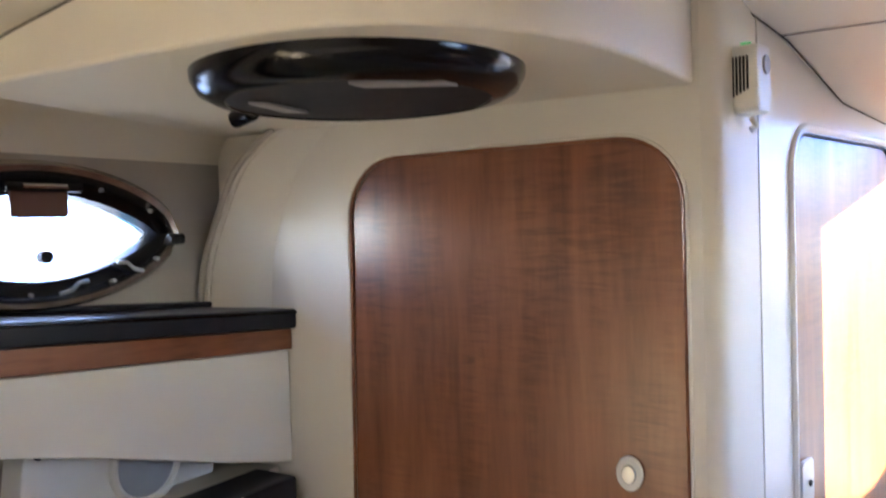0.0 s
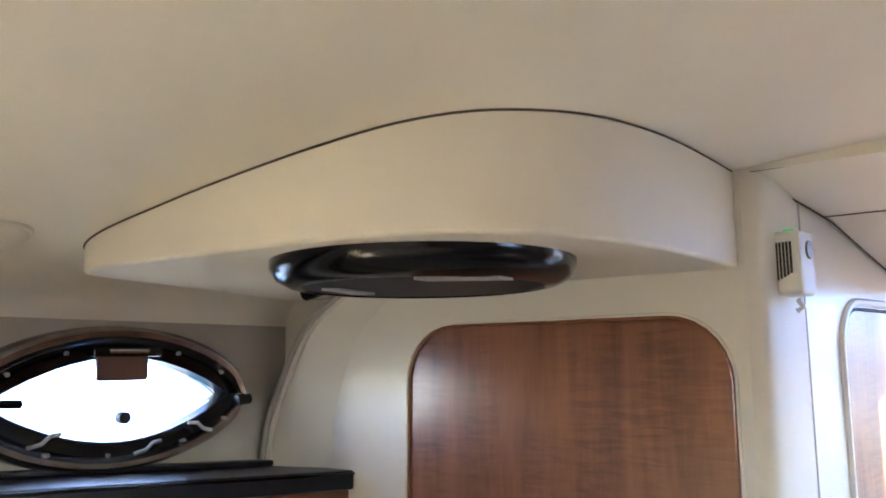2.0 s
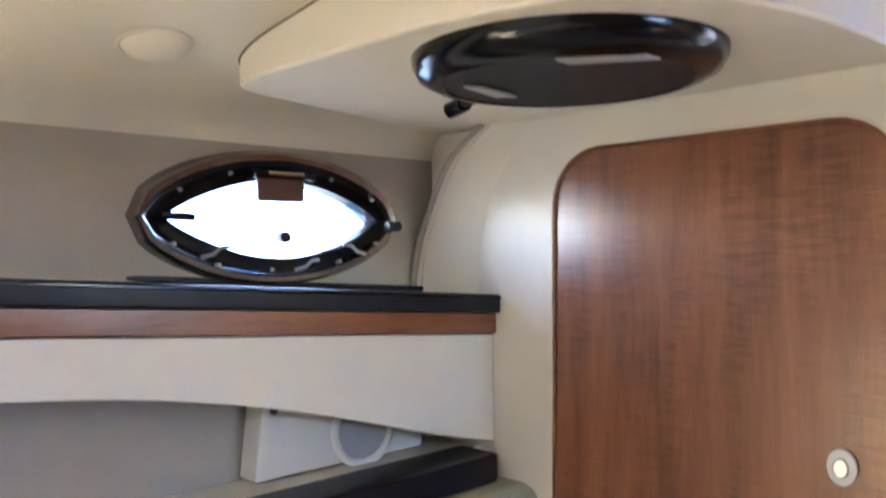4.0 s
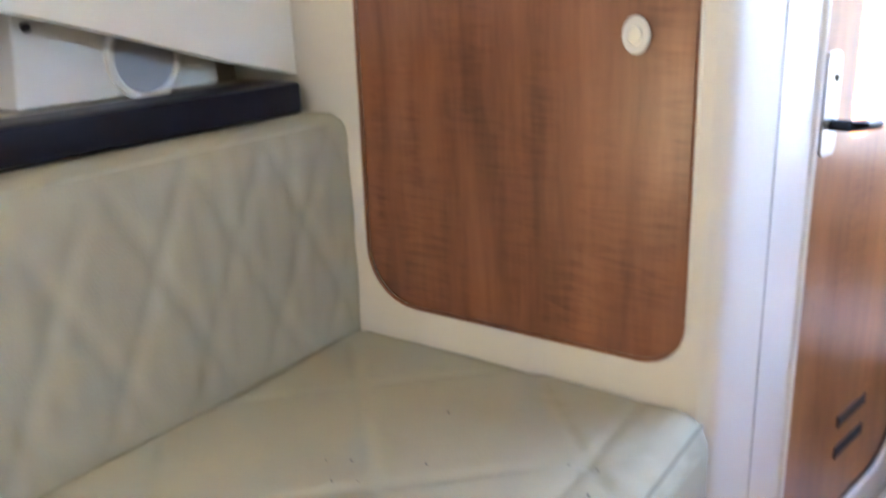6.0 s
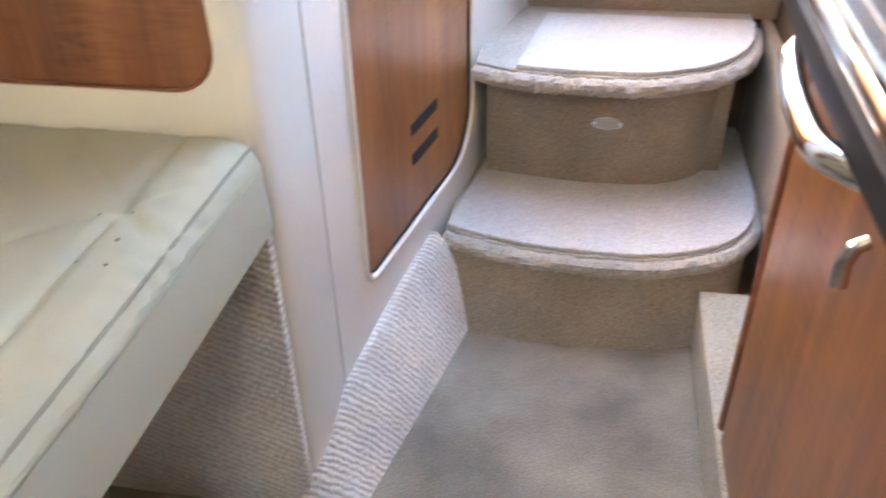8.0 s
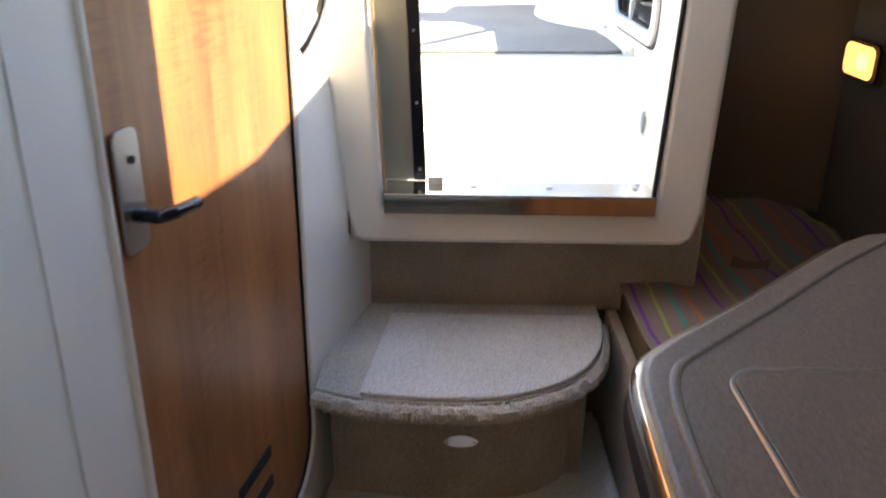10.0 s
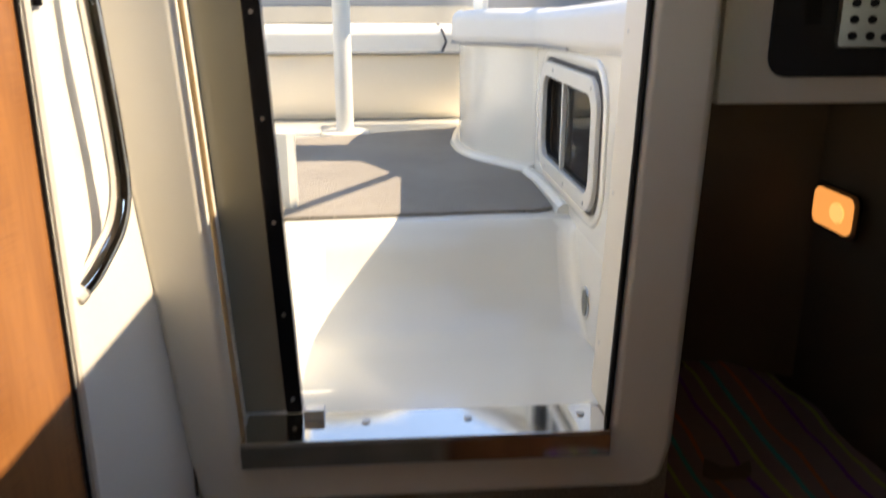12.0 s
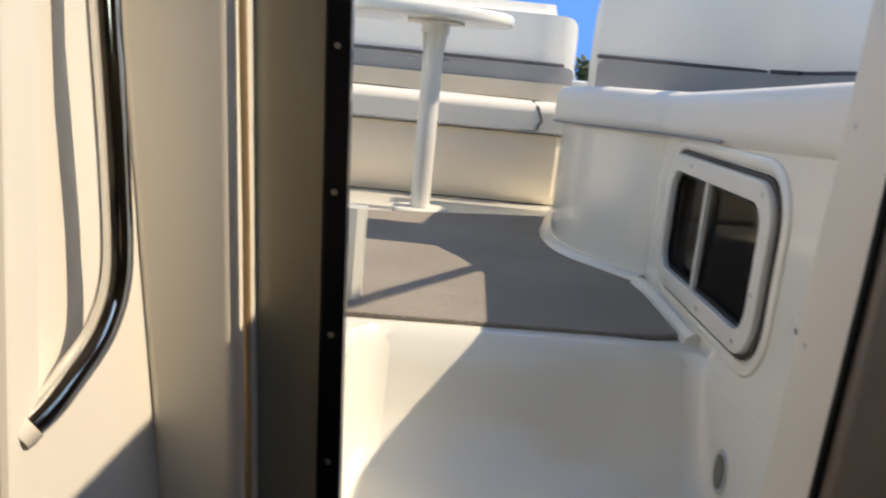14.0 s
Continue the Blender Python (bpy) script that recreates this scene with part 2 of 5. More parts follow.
def box(x0, x1, y0, y1, z0, z1, b=0.0, seg=2):
    bm = bmesh.new()
    bmesh.ops.create_cube(bm, size=1)
    for v in bm.verts:
        v.co = Vector(((x0 + x1) / 2 + v.co.x * (x1 - x0), (y0 + y1) / 2 + v.co.y * (y1 - y0), (z0 + z1) / 2 + v.co.z * (z1 - z0)))
    return bevel(bm, b, seg)


def prism(outline, depth, b=0.0, seg=2, holes=()):
    """A plate in the xy plane from z = 0 to depth, with holes."""
    bm = bmesh.new()
    edges = []
    for loop in (outline, *holes):
        vs = [bm.verts.new((p[0], p[1], 0)) for p in loop]
        edges += [bm.edges.new((vs[i], vs[(i + 1) % len(vs)])) for i in range(len(vs))]
    if holes:
        bmesh.ops.triangle_fill(bm, edges=edges, use_beauty=True)
    else:
        bm.faces.new([e.verts[0] for e in edges])
    bmesh.ops.recalc_face_normals(bm, faces=bm.faces)
    r = bmesh.ops.extrude_face_region(bm, geom=bm.faces[:])
    bmesh.ops.translate(bm, verts=[v for v in r["geom"] if isinstance(v, bmesh.types.BMVert)], vec=(0, 0, depth))
    bmesh.ops.recalc_face_normals(bm, faces=bm.faces)
    return bevel(bm, b, seg, 50)


def rrect(x0, x1, y0, y1, r, n=7):
    """Rounded rectangle outline; r one radius or four (lower-left, lower-right, upper-right, upper-left)."""
    r = r if isinstance(r, (tuple, list)) else (r,) * 4
    pts = []
    for (cx, cy, a0), q in zip(((x0, y0, 180), (x1, y0, 270), (x1, y1, 0), (x0, y1, 90)), r):
        ox = cx + (q if cx == x0 else -q)
        oy = cy + (q if cy == y0 else -q)
        for i in range(n + 1):
            a = radians(a0 + 90 * i / n)
            pts.append((ox + q * math.cos(a), oy + q * math.sin(a)))
    return pts


def ellipse(cx, cy, rx, ry, n=48):
    return [(cx + rx * math.cos(2 * math.pi * i / n), cy + ry * math.sin(2 * math.pi * i / n)) for i in range(n)]


def lens(cy, cz, w, h, n=20, power=1.0):
    """A pointed almond outline."""
    up = [(cy - w / 2 + w * i / n, cz + h / 2 * math.sin(math.pi * i / n) ** power) for i in range(n + 1)]
    dn = [(cy + w / 2 - w * i / n, cz - h / 2 * math.sin(math.pi * i / n) ** power) for i in range(1, n)]
    return up + dn


def spline(pts, n=8, closed=False):
    P = [Vector(p) for p in pts]
    out = []
    m = len(P)
    for i in range(m if closed else m - 1):
        a, b_, c, d = (P[(i - 1) % m], P[i], P[(i + 1) % m], P[(i + 2) % m]) if closed else (P[max(i - 1, 0)], P[i], P[i + 1], P[min(i + 2, m - 1)])
        for k in range(n):
            t = k / n
            out.append(0.5 * ((2 * b_) + (c - a) * t + (2 * a - 5 * b_ + 4 * c - d) * t * t + (3 * b_ - a - 3 * c + d) * t ** 3))
    if not closed:
        out.append(P[-1])
    return out


def tube(path, r, n=12, closed=False, flat=1.0, jitter=0.0):
    """A round bar along a path; flat squeezes it along the second axis."""
    bm = bmesh.new()
    P = [Vector(p) for p in path]
    rings, u = [], None
    for i, p in enumerate(P):
        if closed:
            d = P[(i + 1) % len(P)] - P[i - 1]
        else:
            d = P[min(i + 1, len(P) - 1)] - P[max(i - 1, 0)]
        d.normalize()
        if u is None:
            u = d.cross(Vector((0, 0, 1)))
            if u.length < 0.05:
                u = d.cross(Vector((1, 0, 0)))
        u = (u - d * u.dot(d)).normalized()
        w = u.cross(d)
        ring = []
        for k in range(n):
            a = 2 * math.pi * k / n
            rr = r * (1 + jitter * random.uniform(-1, 1))
            ring.append(bm.verts.new(p + u * rr * math.cos(a) + w * rr * flat * math.sin(a)))
        rings.append(ring)
    m = len(rings)
    for i in range(m if closed else m - 1):
        a, b_ = rings[i], rings[(i + 1) % m]
        for k in range(n):
            bm.faces.new((a[k], a[(k + 1) % n], b_[(k + 1) % n], b_[k]))
    if not closed:
        bm.faces.new(rings[0][::-1])
        bm.faces.new(rings[-1])
    return bm


def sheet(rows, off=None):
    """A surface through rows of points; off gives it a thickness towards that side."""
    bm = bmesh.new()
    g = [[bm.verts.new(p) for p in row] for row in rows]
    ni, nk = len(g), len(g[0])

    def skin(q):
        for i in range(ni - 1):
            for k in range(nk - 1):
                bm.faces.new((q[i][k], q[i][k + 1], q[i + 1][k + 1], q[i + 1][k]))
    skin(g)
    if off:
        o = Vector(off)
        h = [[bm.verts.new(v.co + o) for v in row] for row in g]
        skin(h)
        rim = [(0, k) for k in range(nk)] + [(i, nk - 1) for i in range(1, ni)] + [(ni - 1, k) for k in range(nk - 2, -1, -1)] + [(i, 0) for i in range(ni - 2, 0, -1)]
        for a, c in zip(rim, rim[1:] + rim[:1]):
            bm.faces.new((g[a[0]][a[1]], g[c[0]][c[1]], h[c[0]][c[1]], h[a[0]][a[1]]))
    return bm


def pillow(x0, x1, y0, y1, z0, z1, r, step, relief=None, under=True, corners=0.0):
    """A padded slab with rounded top edges; relief(x, y) lowers the top."""
    bm = bmesh.new()
    nx, ny = max(4, int((x1 - x0) / step)), max(4, int((y1 - y0) / step))

    def axis(a, b_, n):
        edge = [a + r * (1 - math.cos(radians(q))) for q in (0, 22, 45, 68)]
        mid = [a + r + (b_ - a - 2 * r) * i / n for i in range(n + 1)]
        return edge + mid + [a + b_ - e for e in edge[::-1]]
    xs, ys = axis(x0, x1, nx), axis(y0, y1, ny)
    grid = []
    for x in xs:
        row = []
        for y in ys:
            dx, dy = max(0, x0 + r - x, x - x1 + r), max(0, y0 + r - y, y - y1 + r)
            d = min(1.0, math.hypot(dx, dy) / r)
            px, py = x, y
            if math.hypot(dx, dy) > r:
                k = r / math.hypot(dx, dy)
                px = (x0 + r - dx * k) if x < x0 + r else (x1 - r + dx * k)
                py = (y0 + r - dy * k) if y < y0 + r else (y1 - r + dy * k)
            z = z1 - r + r * math.sqrt(max(0, 1 - d * d))
            if relief:
                z -= relief(px, py) * (1 - d)
            row.append(bm.verts.new((px, py, z)))
        grid.append(row)
    for i in range(len(xs) - 1):
        for k in range(len(ys) - 1):
            bm.faces.new((grid[i][k], grid[i + 1][k], grid[i + 1][k + 1], grid[i][k + 1]))
    rim = [grid[i][0] for i in range(len(xs))] + [grid[-1][k] for k in range(1, len(ys))] + [grid[i][-1] for i in range(len(xs) - 2, -1, -1)] + [grid[0][k] for k in range(len(ys) - 2, 0, -1)]
    low = [bm.verts.new((v.co.x, v.co.y, z0)) for v in rim]
    for i in range(len(rim)):
        j = (i + 1) % len(rim)
        bm.faces.new((rim[i], rim[j], low[j], low[i]))
    bm.faces.new(low)
    bmesh.ops.remove_doubles(bm, verts=bm.verts, dist=0.0002)
    return bm


def prism_at(outline, z, depth):
    bm = prism(outline, depth)
    bm.transform(Matrix.Translation((0, 0, z)))
    return bm


def on_x(m_x):
    """Maps plate coordinates (y, z, depth) to a wall that faces +x at x = m_x; depth goes to -x."""
    return Matrix(((0, 0, -1, m_x), (1, 0, 0, 0), (0, 1, 0, 0), (0, 0, 0, 1)))


def on_y(m_y):
    """Maps plate coordinates (x, z, depth) to a wall that faces -y at y = m_y; depth goes to +y."""
    return Matrix(((1, 0, 0, 0), (0, 0, 1, m_y), (0, 1, 0, 0), (0, 0, 0, 1)))


def moved(bm, m):
    bm.transform(m)
    bmesh.ops.recalc_face_normals(bm, faces=bm.faces)
    return bm


# the wall that holds the door of the head: along (0.1876, 0.9823), its face towards the aisle
DU = Vector((0.18755, 0.98226, 0))
DN = Vector((0.98226, -0.18755, 0))
D0 = DN * -0.4349


def on_door(proud=0.0):
    """Maps (distance along the door wall from y = 0, z, depth into the wall)."""
    o = D0 + DN * proud
    return Matrix(((DU.x, 0, -DN.x, o.x), (DU.y, 0, -DN.y, o.y), (0, 1, 0, 0), (0, 0, 0, 1)))


def du(y):
    """Distance along the door wall at which it reaches y."""
    return (y - D0.y) / DU.y


# ---- structure: cabin ----
solid("floor", box(-0.95, 1.25, -1.6, 2.25, -0.05, 0.0), CARPETFLOOR, "worn beige cabin carpet with dark stains", "floor", "structure")

PORT = lens(0.64, 1.535, 0.43, 0.175, power=0.8)
solid("wall_port_side", moved(prism([(-1.6, 0.0), (0.99, 0.0), (0.99, 1.652), (-1.6, 1.652)], 0.05, holes=[PORT]), on_x(-1.09)), HULLVINYL, "grey-beige vinyl hull liner around a port light", "wall", "structure")

PR = [Vector((x, 0, z)) for x, z in ((-1.092, 1.65), (-1.075, 1.688), (-1.03, 1.712), (-0.9, 1.735), (-0.7, 1.767), (-0.5, 1.793), (-0.27, 1.825), (0.0, 1.842), (0.4, 1.845), (0.9, 1.82), (1.25, 1.78), (1.31, 1.70))]
PR = spline(PR, 5)
HATCHY = (-1.05, -0.45)
solid("ceiling", sheet([[(p.x, y, p.z) for p in PR] for y in (-1.6, HATCHY[0])] , (0, 0, 0.03)), HEADLINER, "cream padded headliner, forward end", "ceiling", "structure")
solid("ceiling", sheet([[(p.x, y, p.z) for p in PR] for y in (HATCHY[1], 0.2, 0.6, 0.985)], (0, 0, 0.03)), HEADLINER, "cream padded vinyl headliner with soft folds", "ceiling", "structure")
solid("ceiling", sheet([[(p.x, y, p.z) for p in PR if p.x < -0.25] for y in HATCHY], (0, 0, 0.03)), HEADLINER, "cream headliner beside the added hatch opening", "ceiling", "structure")
solid("ceiling", sheet([[(p.x, y, p.z) for p in PR if p.x > 0.33] for y in HATCHY], (0, 0, 0.03)), HEADLINER, "cream headliner beside the added hatch opening", "ceiling", "structure")
# unseen forward hatch, made up so daylight can enter from the bow
hp_ = solid("light_hatch", box(-0.28, 0.34, -1.05, -0.45, 1.895, 1.90), glass("hatch_glass", (0.25, 0.25, 0.25), 0.3), "unseen smoked forward hatch, added to let daylight in", "hatch", "structure")
hp_.visible_shadow = False

# ceiling aft of the bulkhead, stepping down towards the companionway
AY = [(0.985, 1.822), (1.22, 1.793), (1.235, 1.787), (1.50, 1.722), (1.80, 1.702), (2.2, 1.70)]
solid("ceiling", sheet([[(x, y, z) for x in (-0.40, -0.2, -0.02)] for y, z in AY], (0, 0, 0.03)), HEADLINER, "cream headliner falling towards the companionway", "ceiling", "structure")
solid("ceiling", sheet([[(x, y, z) for x in (-0.02, 0.3, 0.62)] for y, z in ((0.985, 1.848), (1.40, 1.88))], (0, 0, 0.03)), HEADLINER, "cream headliner before the sliding hatch", "ceiling", "structure")
solid("ceiling", sheet([[(x, y, z - 0.0) for x in (0.55, 0.95, 1.31)] for y, z in ((0.985, 1.83), (1.5, 1.80), (2.14, 1.78))], (0, 0, 0.03)), HEADLINER, "cream headliner over the galley", "ceiling", "structure")
solid("trim", box(-0.05, -0.02, 1.38, 2.2, 1.70, 1.90), GEL, "cream coaming of the sliding hatch", "trim", "structure")
solid("trim", prism_at([(0.568, 1.40), (0.598, 1.40), (0.745, 2.2), (0.715, 2.2)], 1.77, 0.13), GEL, "cream coaming of the sliding hatch", "trim", "structure")

# bulkhead with its rounded panel opening
BKH = 0.983
def raked(pts):
    """Leans the left edge of the panel outwards towards its foot."""
    return [(x - (0.018 * (1.62 - z) / 0.85 if x < -0.55 else 0.0), z) for x, z in pts]


PANEL = raked(rrect(-0.800, -0.284, 0.782, 1.640, (0.095, 0.06, 0.085, 0.085)))
solid("wall_bulkhead", moved(prism([(-1.10, 0.0), (-0.262, 0.0), (-0.262, 1.85), (-1.10, 1.85)], 0.03, holes=[PANEL]), on_y(BKH)), CREAM, "cream moulded bulkhead round a wooden panel", "wall", "structure")
solid("wall_bulkhead_back", box(-1.10, -0.25, BKH + 0.032, BKH + 0.05, 0.0, 1.85), CREAM, "inner face of the bulkhead", "wall", "structure")

# rounded corner post and the wall of the head
post = [(-0.262, BKH), (-0.262, BKH + 0.05), (-0.262, 1.13), (-0.232, 1.14)] + [tuple(p) for p in spline([(-0.2255, 1.131), (-0.2285, 1.08), (-0.233, 1.03), (-0.242, 0.994), (-0.262, BKH)], 5)][:-1]
# grey line paints the soft shading where post and wall meet
solid("trim", tube([(-0.2235, 1.1335, 0.12 + 0.1 * i) for i in range(18)], 0.0012, 6), mat("joint_shading", (0.58, 0.55, 0.49), 0.6), "thin grey line for the shading at the joint beside the corner post", "trim", "structure")
solid("post", prism(post, 1.86), CREAM, "rounded cream corner post beside the bulkhead", "post", "structure")

DOOR = rrect(du(1.262), du(1.812), 0.296, 1.66, (0.035, 0.13, 0.07, 0.07))
solid("wall_head", moved(prism([(du(1.12), 0.0), (du(1.86), 0.0), (du(1.86), 1.86), (du(1.12), 1.86)], 0.03, holes=[DOOR]), on_door()), GEL, "white moulded wall round the door of the head", "wall", "structure")
solid("trim", tube([on_door(0.0) @ Vector((p[0], p[1], 0)) for p in rrect(du(1.254), du(1.82), 0.288, 1.668, (0.04, 0.135, 0.075, 0.075))], 0.007, 8, closed=True), GEL, "white rolled lip round the door opening", "trim", "structure")
solid("trim", tube([on_y(BKH) @ Vector((p[0], p[1], 0)) for p in raked(rrect(-0.804, -0.280, 0.778, 1.644, (0.098, 0.063, 0.088, 0.088)))], 0.0025, 8, closed=True), CREAM, "cream rolled lip round the wooden panel", "trim", "structure")

# return wall from the door to the companionway
def frame_left(z):
    """Outer left edge of the companionway frame at height z."""
    return -0.041 if z < 0.8 else (-0.041 - (z - 0.8) * 0.101 if z < 1.5 else -0.1117 - (z - 1.5) * 0.03)


ZS = (0.0, 0.5, 0.72, 0.74, 0.8, 0.95, 1.1, 1.3, 1.5, 1.7, 1.9)
rows = [[(-0.0915, 1.853, z) for z in ZS], [(-0.0915 + (frame_left(z) + 0.0915) * 0.45, 1.95, z) for z in ZS], [(frame_left(z) + 0.004, 2.06, z) for z in ZS], [((-0.003 if z < 0.73 else frame_left(z) + 0.004), 2.19, z) for z in ZS]]
solid("wall_return", sheet(rows, (-0.03, 0, 0)), GEL, "white moulded wall beside the companionway", "wall", "structure")

# sides close the cabin; the unseen berth is added to bounce light upwards
solid("bounce_berth", box(-0.80, 1.29, -1.59, -0.42, 0.0, 0.70, 0.02), CREAM, "unseen plain cream berth at the bow end, added to bounce light", "berth", "structure")
solid("wall_forward", box(-1.14, 1.34, -1.65, -1.6, 0.0, 1.9), CREAM, "cream forward bulkhead", "wall", "structure")
# unseen opening over the galley, added so daylight reaches the post
FILL_OPENING = [lens(0.95, 1.50, 0.65, 0.21, power=0.7)]
ONSTB = Matrix(((0, 0, 1, 1.31), (1, 0, 0, 0), (0, 1, 0, 0), (0, 0, 0, 1)))
# this unseen stretch is dark to keep bounced light off the backrest
solid("wall_starboard_side", moved(prism([(-1.6, 0.0), (0.40, 0.0), (0.40, 1.88), (-1.6, 1.88)], 0.05), ONSTB), MIDLINER, "unseen plain wall opposite the settee, dark brown to cut bounced light", "wall", "structure")
solid("wall_starboard_side", moved(prism([(0.40, 0.0), (3.3, 0.0), (3.3, 1.44), (2.2, 1.44), (2.2, 1.88), (0.40, 1.88)], 0.05, holes=FILL_OPENING), ONSTB), MIDLINER, "brown carpeted hull liner", "wall", "structure")

# aft wall: companionway frame, wall under it, stereo panel
solid("wall_under_sill", box(-0.02, 0.78, 2.185, 2.21, 0.5, 0.80), CARPETSTEP, "brown carpet below the companionway sill", "wall", "structure")
outer = [(-0.030, 0.735), (-0.005, 0.722), (0.69, 0.722), (0.72, 0.735), (0.735, 0.80), (0.750, 1.40), (0.754, 1.86), (0.659, 1.86), (0.625, 0.80), (0.04, 0.80), (-0.02, 1.90), (-0.1277, 1.90), (-0.1157, 1.50), (-0.045, 0.80)]
solid("companionway_frame", moved(prism(outer, 0.14, b=0.016, seg=3), on_y(2.052)), CREAM, "thick cream moulded frame of the companionway", "frame", "structure")
solid("trim", tube([(frame_left(z) + 0.006, 2.057, z) for z in (0.74, 0.80, 1.0, 1.2, 1.5, 1.88)], 0.0026, 6), SEAMDARK, "dark joint between the frame and the white wall", "trim", "structure")
solid("wall_aft", box(0.77, 1.34, 2.10, 2.14, 1.345, 1.80, 0.006), CREAM, "cream panel that holds the stereo", "wall", "structure")

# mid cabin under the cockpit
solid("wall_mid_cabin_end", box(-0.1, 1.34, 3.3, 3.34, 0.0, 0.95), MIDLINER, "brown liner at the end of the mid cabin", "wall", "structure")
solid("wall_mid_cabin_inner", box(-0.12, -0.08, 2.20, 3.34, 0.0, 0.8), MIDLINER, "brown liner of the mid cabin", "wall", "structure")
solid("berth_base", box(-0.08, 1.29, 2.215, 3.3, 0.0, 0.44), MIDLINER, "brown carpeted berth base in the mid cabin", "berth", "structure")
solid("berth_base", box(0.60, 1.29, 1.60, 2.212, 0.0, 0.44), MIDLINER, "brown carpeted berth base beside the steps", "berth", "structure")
solid("wall_step_side", box(0.572, 0.60, 1.56, 2.2, 0.0, 0.50, 0.008), CARPETSTEP, "brown carpeted side wall of the steps", "wall", "structure")

# ---- structure: cockpit ----
solid("wall_mid_cabin_end", box(0.70, 1.34, 3.0, 3.03, 0.95, 1.43), MIDLINER, "brown liner at the end of the mid cabin", "wall", "structure")
solid("cockpit_sole", box(0.68, 1.4, 3.04, 5.2, 0.96, 1.046), GELWHITE, "white moulded cockpit sole", "floor", "structure")
solid("cockpit_sole", box(-1.2, 0.68, 2.60, 5.2, 0.96, 1.046), GELWHITE, "white moulded cockpit sole", "floor", "structure")
solid("cockpit_sole", box(-1.2, -0.15, 2.25, 2.598, 0.96, 1.046), GELWHITE, "white moulded cockpit sole", "floor", "structure")
for sx in (-1.2, 1.4):
    solid("hull", box(sx - 0.03, sx + 0.03, -1.65, 5.2, -0.6, 0.955), GELWHITE, "white hull side above the water", "hull", "structure")
solid("hull", box(-1.165, 1.365, 5.14, 5.2, -0.6, 0.955), GELWHITE, "white transom of the hull", "hull", "structure")
SIDEX = 0.672
wl = [(2.123, 0.842)] + [(y, z) for y, z in ((2.34, 0.842), (2.40, 0.846), (2.44, 0.858), (2.475, 0.885), (2.505, 0.93), (2.535, 0.99), (2.555, 1.03), (2.575, 1.047), (2.61, 1.05))]
solid("cockpit_well", sheet([[(x, y, z) for y, z in wl] for x in (-0.15, 0.2, 0.5, 0.69)], (0, 0.01, -0.02)), GELWHITE, "white gelcoat step well below the cockpit", "step well", "structure")


def riser_y(z):
    for (ya, za), (yb, zb) in zip(wl[1:], wl[2:]):
        if za <= z <= zb:
            return ya + (yb - ya) * (z - za) / max(1e-6, zb - za)
    return 2.60


def well_side(x_wall, way, r):
    """One side wall of the well, turning into the riser with a rounded corner."""
    rows_ = []
    for z in (0.838, 0.86, 0.885, 0.93, 0.99, 1.02, 1.038):
        yr = min(riser_y(max(z, 0.846)) + 0.002, 2.572)
        arc = [(x_wall + way * r * (1 - math.cos(radians(a))), yr - r + r * math.sin(radians(a)), z) for a in range(0, 91, 15)]
        rows_.append([(x_wall, 2.145, z), (x_wall, 2.30, z)] + arc)
    top = [(x - way * 0.012 * (1 - k / 9), min(y + 0.008, 2.585), 1.0475) for k, (x, y, z) in enumerate(rows_[-1])]
    return sheet(rows_ + [top])


solid("cockpit_well", well_side(0.088, 1, 0.075), GELWHITE, "white moulded side of the step well", "step well", "structure")
solid("cockpit_well", well_side(0.6715, -1, 0.05), GELWHITE, "white moulded side of the step well", "step well", "structure")
solid("cockpit_sole", box(-0.149, 0.078, 2.25, 2.598, 0.99, 1.0465), GELWHITE, "white moulded ledge beside the step well", "floor", "structure")
WIN = rrect(2.385, 2.875, 1.125, 1.335, 0.05)
side = prism([(2.19, 0.78), (3.05, 0.78), (3.05, 1.43), (2.19, 1.43)], 0.03, holes=[WIN])
solid("cockpit_side", moved(side, Matrix(((0, 0, 1, SIDEX), (1, 0, 0, 0), (0, 1, 0, 0), (0, 0, 0, 1)))), GELWHITE, "white gelcoat side of the cockpit with a sliding window", "wall", "structure")
foot = tube([Vector(p) for p in spline([(0.667, 2.60, 1.05), (0.667, 2.85, 1.05), (0.655, 3.0, 1.05)], 6)], 0.022, 10)
solid("trim", foot, GELWHITE, "white rounded foot of the cockpit side", "trim", "structure")
solid("cockpit_sill_side", box(0.66, 0.70, 2.16, 2.20, 0.80, 1.95, 0.006), GELWHITE, "white outer jamb of the companionway", "trim", "structure")
solid("wall_cockpit_front", box(0.70, 1.40, 2.16, 2.20, 1.45, 1.92), GELWHITE, "white cockpit front above the mid cabin", "wall", "structure")
solid("wall_cockpit_front", box(-1.2, -0.08, 2.21, 2.25, 0.8, 1.92), GELWHITE, "white cockpit front", "wall", "structure")
solid("deck", prism_at([(0.56, -1.65), (1.4, -1.65), (1.4, 2.2), (0.725, 2.2), (0.578, 1.41), (0.56, 1.39)], 1.875, 0.04), GELWHITE, "white cabin roof", "roof", "structure")
solid("deck", prism_at([(-1.2, -1.65), (-0.28, -1.65), (-0.28, -0.45), (-0.05, -0.45), (-0.05, 2.25), (-1.2, 2.25)], 1.88, 0.04), GELWHITE, "white cabin roof", "roof", "structure")
solid("deck", box(-0.28, 0.56, -1.65, -1.05, 1.885, 1.925), GELWHITE, "white cabin roof", "roof", "structure")
solid("deck", box(-0.05, 0.56, -0.45, 1.39, 1.885, 1.925), GELWHITE, "white cabin roof", "roof", "structure")
